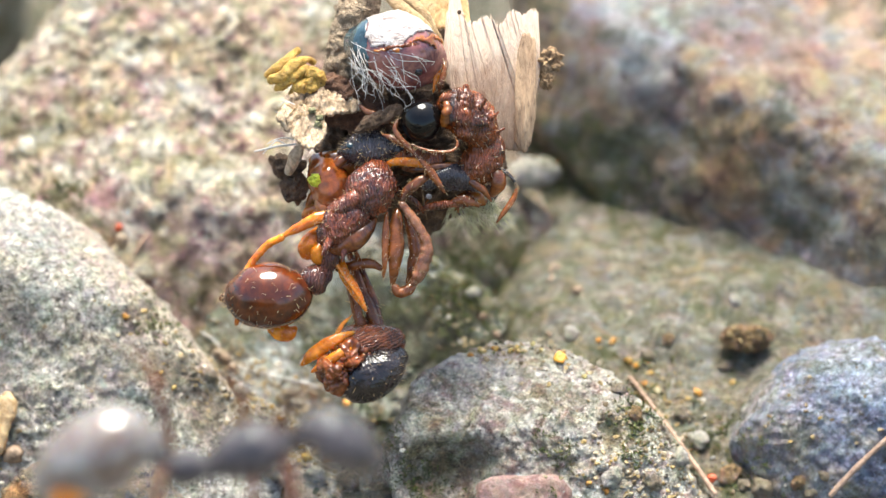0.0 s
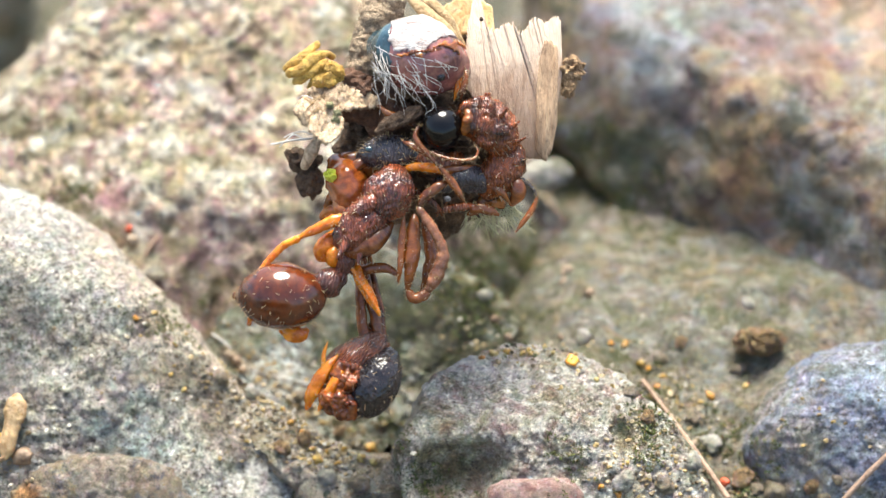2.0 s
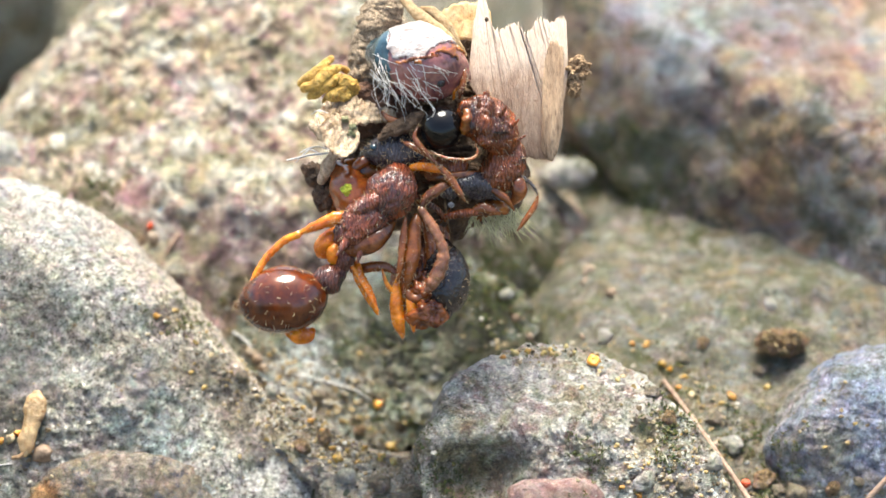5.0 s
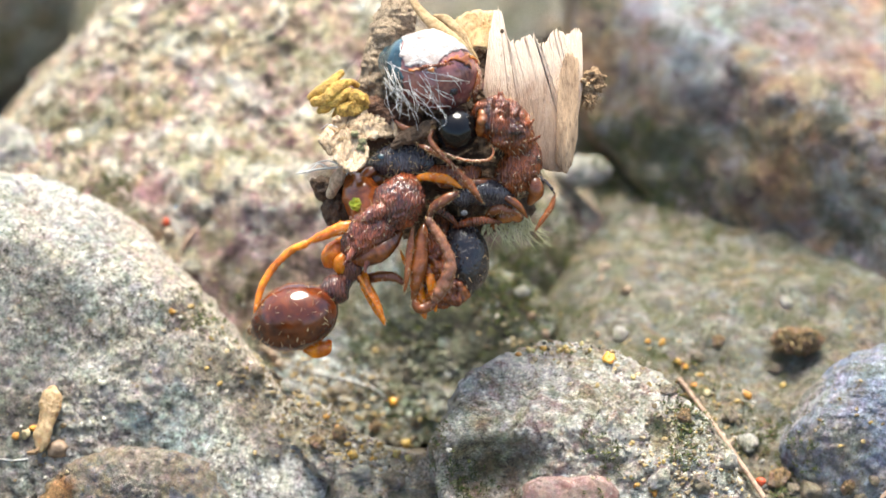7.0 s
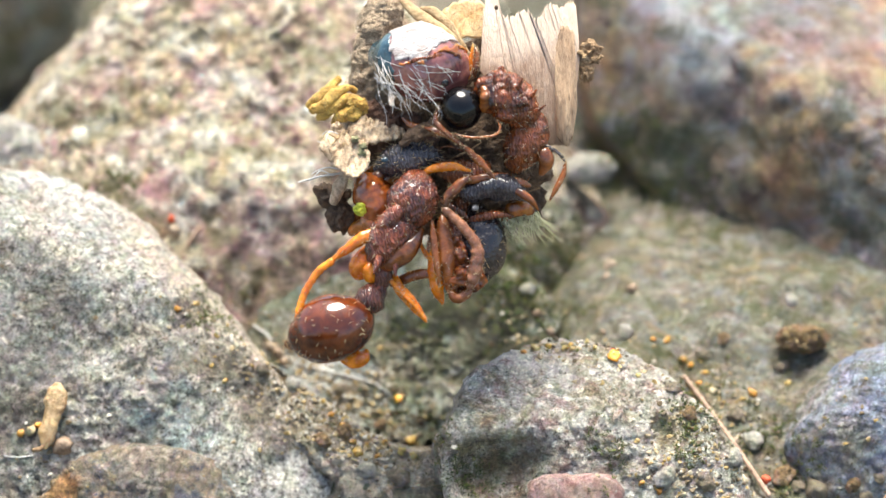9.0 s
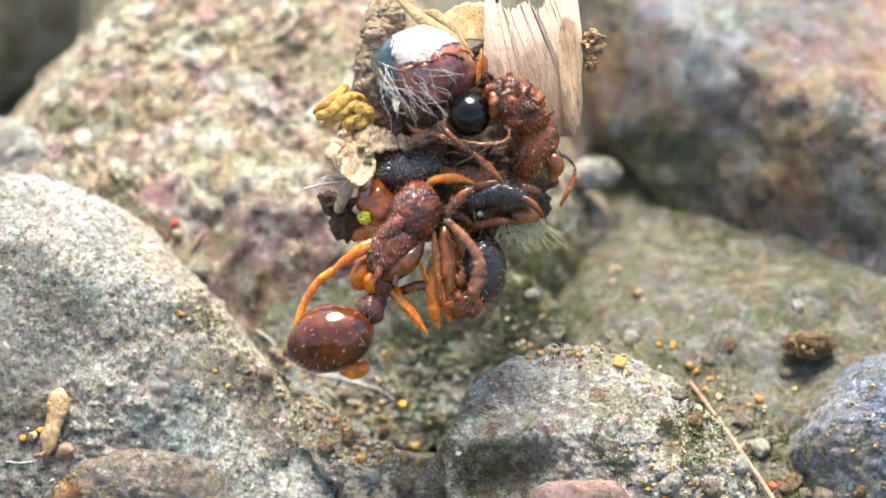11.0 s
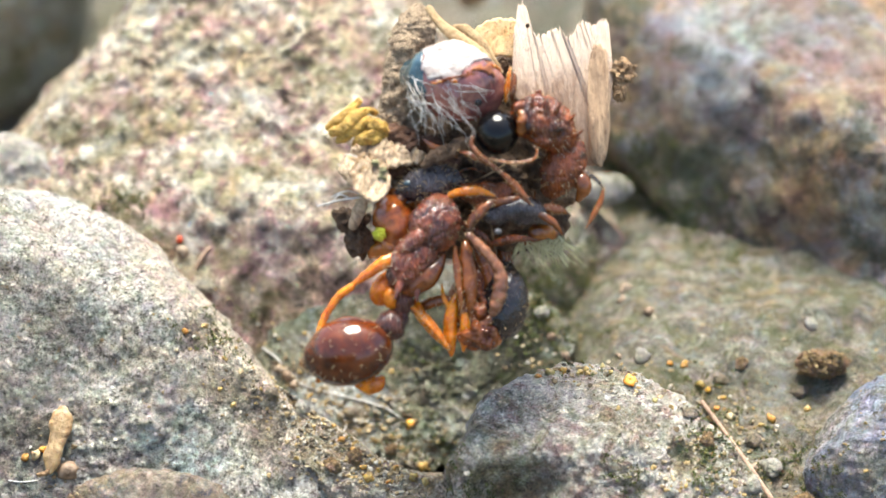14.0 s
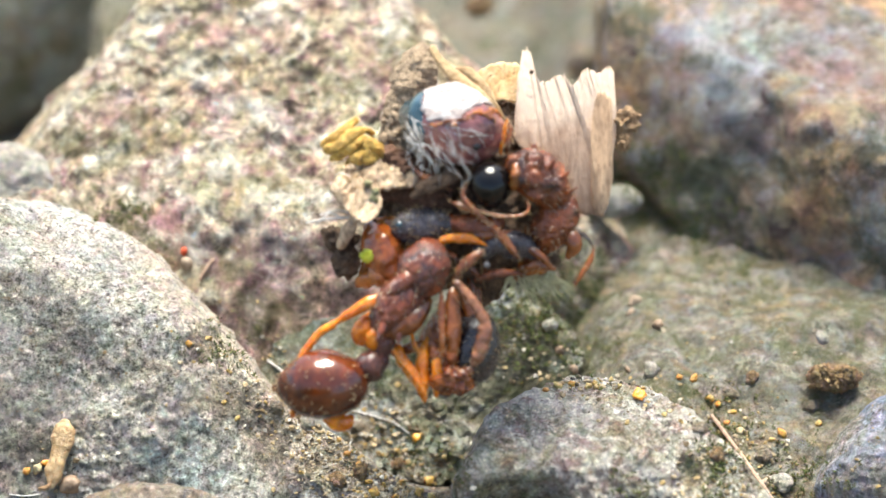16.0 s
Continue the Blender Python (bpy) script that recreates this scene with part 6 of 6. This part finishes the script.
for rows in ([(-0.627, -0.078, 0, 0.14), (-0.719, 0.562, 0.3, 0.12), (-0.875, 1.107, 0.3, 0.09), (-1.157, 1.416, 0.2, 0.06), (-1.41, 1.332, 0, 0.04)], [(0.392, 0, 0, 0.14), (0.364, 0.558, 0.2, 0.12), (0.254, 1.029, 0.3, 0.09), (0.007, 1.178, 0.1, 0.05)],
             [(-0.627, -0.196, 0, 0.14), (-0.836, -0.527, 0.3, 0.12), (-1.225, -4.03, 0.3, 0.08), (-1.4, -1.128, 0.1, 0.05)], [(0.313, -0.196, 0, 0.14), (0.481, -0.534, 0.2, 0.12), (0.409, -4.03, 0.3, 0.08), (0.163, -1.128, 0.1, 0.05)],
             [(0.705, -0.078, 0, 0.14), (1.027, -0.456, 0.2, 0.12), (1.266, -3.952, 0.3, 0.08), (1.414, -1.128, 0.1, 0.05)], [(0.783, 0.157, 0, 0.14), (0.954, 0.562, 0.3, 0.12), (1.266, 0.796, 0.3, 0.08), (1.57, 0.709, 0.1, 0.04)]):
    leg("leg", rows, B_BODY, runner, 31)


# ---- what moves ----
CHIP = [(0, 0.16, 0.39, 0.3), (0.5, 0.07, 0.41, 0.6), (0.8, 0.08, 0.41, 0.5), (1, 0.22, 0.39, -0.2), (1.5, 0.32, 0.34, -0.5), (2, 0.33, 0.27, -0.3), (2.5, 0.37, 0.21, -1.1), (3, 0.29, 0.21, -0.8), (3.4, 0.28, 0.24, -0.8), (3.5, 0.21, 0.59, -0.8), (4, 0.08, 0.79, -0.5), (4.2, 0.06, 0.70, -0.1), (6.5, 0.01, -0.06, 0.3), (7, 0.00, -0.00, 0.0), (7.5, -0.15, 0.32, 0.2), (8, -0.12, 0.44, 2.0), (8.5, -0.05, 0.43, 3.8), (9, -0.20, 0.43, 3.0), (9.2, -0.21, 0.45, 3.3), (11.5, -0.32, 0.70, 5.6), (12, -0.35, 0.70, 4.4), (12.5, 0.00, 0.63, 3.8), (13, 0.00, 0.51, 3.6), (13.5, 0.04, 0.48, 3.0), (14, 0.08, 0.43, 3.3), (14.5, -0.03, -0.25, -0.4), (15, -0.02, -0.12, 0.7), (15.5, 0.04, -0.21, 1.9), (16, 0.01, -0.22, 2.1)]
BALL = [(0, 0.26, 0.21, -2.1), (0.5, 0.19, 0.20, -1.9), (0.8, 0.20, 0.20, -1.9), (1, 0.31, 0.23, -2.5), (1.5, 0.40, 0.22, -2.7), (2, 0.41, 0.10, -3.0), (2.5, 0.38, 0.12, -3.8), (3, 0.30, 0.08, -4.0), (3.4, 0.30, 0.12, -3.8), (3.5, 0.23, 0.58, -2.5), (4, 0.21, 0.80, -0.8), (4.2, 0.12, 0.66, -1.4), (6.5, -0.02, -0.18, -1.6), (7, 0.00, -0.00, 0.0), (7.5, -0.12, 0.41, 1.2), (8, 0.03, 0.38, 3.6), (8.5, 0.26, 0.17, 6.7), (9, -0.02, 0.32, 6.3), (9.2, -0.07, 0.28, 5.3), (11.5, 0.06, 0.29, 7.2), (12, -0.06, 0.42, 6.5), (12.5, 0.33, 0.43, 6.7), (13, 0.29, 0.29, 6.1), (13.5, 0.30, 0.33, 5.9), (14, 0.36, 0.24, 5.8), (14.5, -0.13, -0.12, 1.7), (15, -0.02, -0.12, 2.7), (15.5, 0.12, -0.41, 2.3), (16, 0.11, -0.45, 2.5)]
SEED = [(0, 0.28, 0.40, -0.5), (0.5, 0.20, 0.38, -0.2), (0.8, 0.21, 0.39, -0.2), (1, 0.35, 0.44, -1.1), (1.5, 0.45, 0.43, -1.7), (2, 0.47, 0.34, -2.0), (2.5, 0.49, 0.36, -3.0), (3, 0.42, 0.33, -2.5), (3.4, 0.41, 0.36, -2.4), (3.5, 0.32, 0.71, -0.2), (4, 0.22, 0.87, 1.8), (4.2, 0.16, 0.74, 1.5), (6.5, 0.03, -0.09, -0.4), (7, 0.00, -0.00, 0.0), (7.5, -0.12, 0.30, 2.2), (8, -0.11, 0.23, 3.1), (8.5, -0.11, -0.03, 2.9), (9, -0.26, 0.06, 3.5), (9.2, -0.27, 0.06, 3.7), (11.5, -0.31, 0.05, 5.6), (12, -0.36, 0.19, 5.4), (12.5, -0.00, 0.20, 4.6), (13, -0.01, 0.09, 4.2), (13.5, 0.02, 0.12, 3.5), (14, 0.07, 0.05, 3.6), (14.5, -0.15, -0.24, -0.2), (15, -0.13, -0.22, 0.4), (15.5, -0.03, -0.44, -0.0), (16, -0.06, -0.48, 0.5)]
LEFT = [(0, 0.12, 0.47, 0.3), (0.5, 0.07, 0.44, 0.2), (0.8, 0.08, 0.45, 0.1), (1, 0.16, 0.58, -0.5), (1.5, 0.24, 0.62, -1.0), (2, 0.25, 0.60, -1.2), (2.5, 0.31, 0.72, -3.0), (3, 0.26, 0.64, -2.7), (3.4, 0.25, 0.64, -2.6), (3.5, 0.19, 0.63, -0.8), (4, 0.12, 0.48, 1.8), (4.2, 0.12, 0.45, 1.6), (6.5, 0.05, 0.02, -0.8), (7, 0.00, -0.00, 0.0), (7.5, -0.05, -0.03, 1.3), (8, -0.03, -0.08, 2.7), (8.5, 0.00, -0.08, 3.1), (9, -0.12, -0.18, 3.0), (9.2, -0.12, -0.19, 2.6), (11.5, -0.07, -0.23, 1.6), (12, -0.13, -0.21, 2.1), (12.5, 0.02, -0.20, 3.5), (13, -0.01, -0.26, 2.9), (13.5, 0.00, -0.17, 2.0), (14, 0.03, -0.24, 2.6), (14.5, -0.03, -0.22, -6.6), (15, -0.10, -0.21, -3.9), (15.5, -0.10, -0.23, -2.7), (16, -0.15, -0.35, -1.5)]
ANT = [(0, 0.37, 0.28, 3.6), (0.5, 0.32, 0.25, 4.4), (0.8, 0.33, 0.26, 4.3), (1, 0.41, 0.32, 2.5), (1.5, 0.47, 0.33, 1.7), (2, 0.48, 0.23, 1.8), (2.5, 0.41, 0.27, -0.3), (3, 0.36, 0.23, 0.5), (3.4, 0.35, 0.26, 0.4), (3.5, 0.24, 0.64, -1.3), (4, 0.25, 0.79, -1.5), (4.2, 0.24, 0.70, -1.1), (6.5, 0.02, -0.19, 0.4), (7, 0.00, -0.00, 0.0), (7.5, -0.14, 0.35, 0.7), (7.9, -0.07, 0.29, 2.8), (8, 0.15, 0.12, 9.5), (8.1, 0.35, -0.05, 15.8), (8.5, 0.44, -0.13, 18.4), (9, 0.14, 0.01, 13.2), (9.2, 0.11, 0.00, 13.2), (11.5, 0.09, -0.10, 11.1), (12, -0.10, 0.10, 9.6), (12.5, 0.32, 0.12, 13.4), (13, 0.27, -0.01, 13.5), (13.5, 0.22, 0.07, 12.0), (14, 0.31, -0.05, 12.8), (14.5, -0.36, -0.17, -1.0), (15, -0.16, -0.28, 1.0), (15.5, -0.03, -0.53, 5.9), (16, 0.01, -0.60, 7.9)]
GAST = [(0, 0.41, 0.12, -19.4), (0.5, 0.38, 0.07, -20.5), (0.8, 0.38, 0.08, -20.4), (1, 0.41, 0.17, -19.3), (1.5, 0.45, 0.22, -19.6), (2, 0.45, 0.09, -20.6), (2.5, 0.32, 0.17, -20.3), (3, 0.28, 0.10, -21.4), (3.4, 0.27, 0.14, -21.0), (3.5, 0.17, 0.62, -16.6), (4, 0.19, 0.80, -14.6), (4.2, 0.19, 0.70, -14.0), (6.5, 0.00, -0.24, -2.5), (7, 0.00, -0.00, 0.0), (7.5, -0.09, 0.38, 1.0), (7.9, 0.04, 0.28, -1.6), (8, 0.32, -0.24, -8.4), (8.1, 0.80, -0.36, -17.1), (8.5, 0.96, -0.50, -20.3), (9, 0.53, -0.20, -10.7), (9.2, 0.50, -0.20, -10.7), (11.5, 0.41, -0.29, -10.6), (12, 0.19, -0.04, -9.6), (12.5, 0.74, -0.04, -11.9), (13, 0.69, -0.17, -12.1), (13.5, 0.59, -0.10, -14.0), (14, 0.70, -0.23, -15.4), (14.5, -0.43, -0.21, -10.3), (15, -0.16, -0.34, -8.3), (15.5, 0.07, -0.75, -19.5), (16, 0.16, -0.88, -20.8)]
LOW = [(0, -0.85, -1.94, -65.9), (0.5, -0.87, -1.93, -64.0), (0.8, -0.88, -1.93, -64.3), (1, -0.94, -1.98, -66.0), (1.5, -0.94, -2.10, -58.0), (2, -0.99, -2.11, -38.0), (2.5, -1.09, -2.06, -16.0), (3, -0.75, -1.89, -5.0), (3.4, -0.74, -1.90, -8.0), (3.5, -0.58, -2.00, -12.0), (4, -0.55, -0.98, -10.0), (4.2, -0.30, -0.68, -8.0), (6.5, 0.03, -0.18, -0.9), (7, 0.00, -0.00, 0.0), (7.5, -0.10, 0.48, 0.0), (7.9, -0.01, 0.41, 0.0), (8, 0.24, 0.31, 1.4), (8.1, 0.54, -0.01, 0.1), (8.5, 0.66, -0.10, 0.2), (9, 0.21, 0.20, 0.0), (9.2, 0.18, 0.19, 0.0), (11.5, 0.06, -0.20, -4.4), (12, -0.11, -0.05, 3.0), (12.5, 0.38, -0.23, -10.9), (13, 0.32, -0.37, -13.6), (13.5, 0.26, -0.30, -9.4), (14, 0.33, -0.44, -11.6), (14.5, -0.67, -0.66, -7.8), (15, -0.47, -0.77, -8.5), (15.5, -0.27, -0.97, -12.0), (16, -0.27, -0.96, -9.1)]


def sway(ob, rows, about=None):
    """Keys ob along rows of (seconds, right, up the incline, turn), from its rest pose, turning about a point of the world in mm."""
    rest = ob.matrix_basis.copy()
    pivot = TILT.inverted() @ (Vector(about) * MM) if about else TILT.inverted() @ rest.translation
    out = []
    for t, a, b, turn in rows:
        m = TILT @ Matrix.Translation((a * MM, b * MM, 0)) @ Matrix.Translation(pivot) @ Matrix.Rotation(radians(turn), 4, "Z") @ Matrix.Translation(-pivot) @ TILT.inverted()
        out.append((t, m @ rest))
    walk(ob, out)


def motions():
    clump = [o for o in scene.objects if not o.parent and o.get("group") == CLUMP]
    for ob in clump:
        if ob == ant:
            sway(ob, ANT)
        elif ob == curled:
            sway(ob, BALL)
        elif ob == low:
            sway(ob, LOW)
        elif ob == chip:
            sway(ob, CHIP, (2.332, 1.19, 3.785))
        elif ob in (shell,) or ob.name.split(".")[0] in ("twig", "leaf_flake") or ob.name in ("straw", "straw.001"):
            sway(ob, SEED, (-0.547, 0.602, 3.287))
        elif ob in (core, tuft):
            sway(ob, [(t, (a + c + e) / 3, (b + d + f) / 3, (r + q) / 2 * 0.5) for (t, a, b, r), (_, c, d, q), (_, e, f, _) in zip(BALL, LEFT, ANT)])
        else:
            sway(ob, LEFT, (-2.296, 0.367, 2.951))
    rest = hind.matrix_basis.copy()
    walk(hind, [(t, rest @ Matrix.Rotation(radians(turn), 4, "Z")) for t, _, _, turn in GAST])
    at_joint = stem.matrix_basis.copy()
    walk(stem, [(t, at_joint @ Matrix.Rotation(radians(a), 4, "Z")) for t, a in ((0, 4), (1, 0), (1.5, -13), (2, -33), (2.5, -58), (3, -60), (3.5, -55), (4, -52), (4.2, -66), (6.5, -66), (9, -70), (11.5, -66), (14, -62), (16, -62))])
    base = runner.matrix_basis.copy()
    back = base @ pose(-12 * MM, 0.2 * MM, 0)
    walk(runner, [(0, base), (0.1, base @ pose(0, 0.4 * MM, 0, 0, 0, 22)), (0.2, base @ pose(-4.6 * MM, 0.6 * MM, 0, 0, 0, 30)), (0.3, base @ pose(-9 * MM, 0.2 * MM, 0, 0, 0, 20)), (0.5, back), (16.0, back)])


motions()
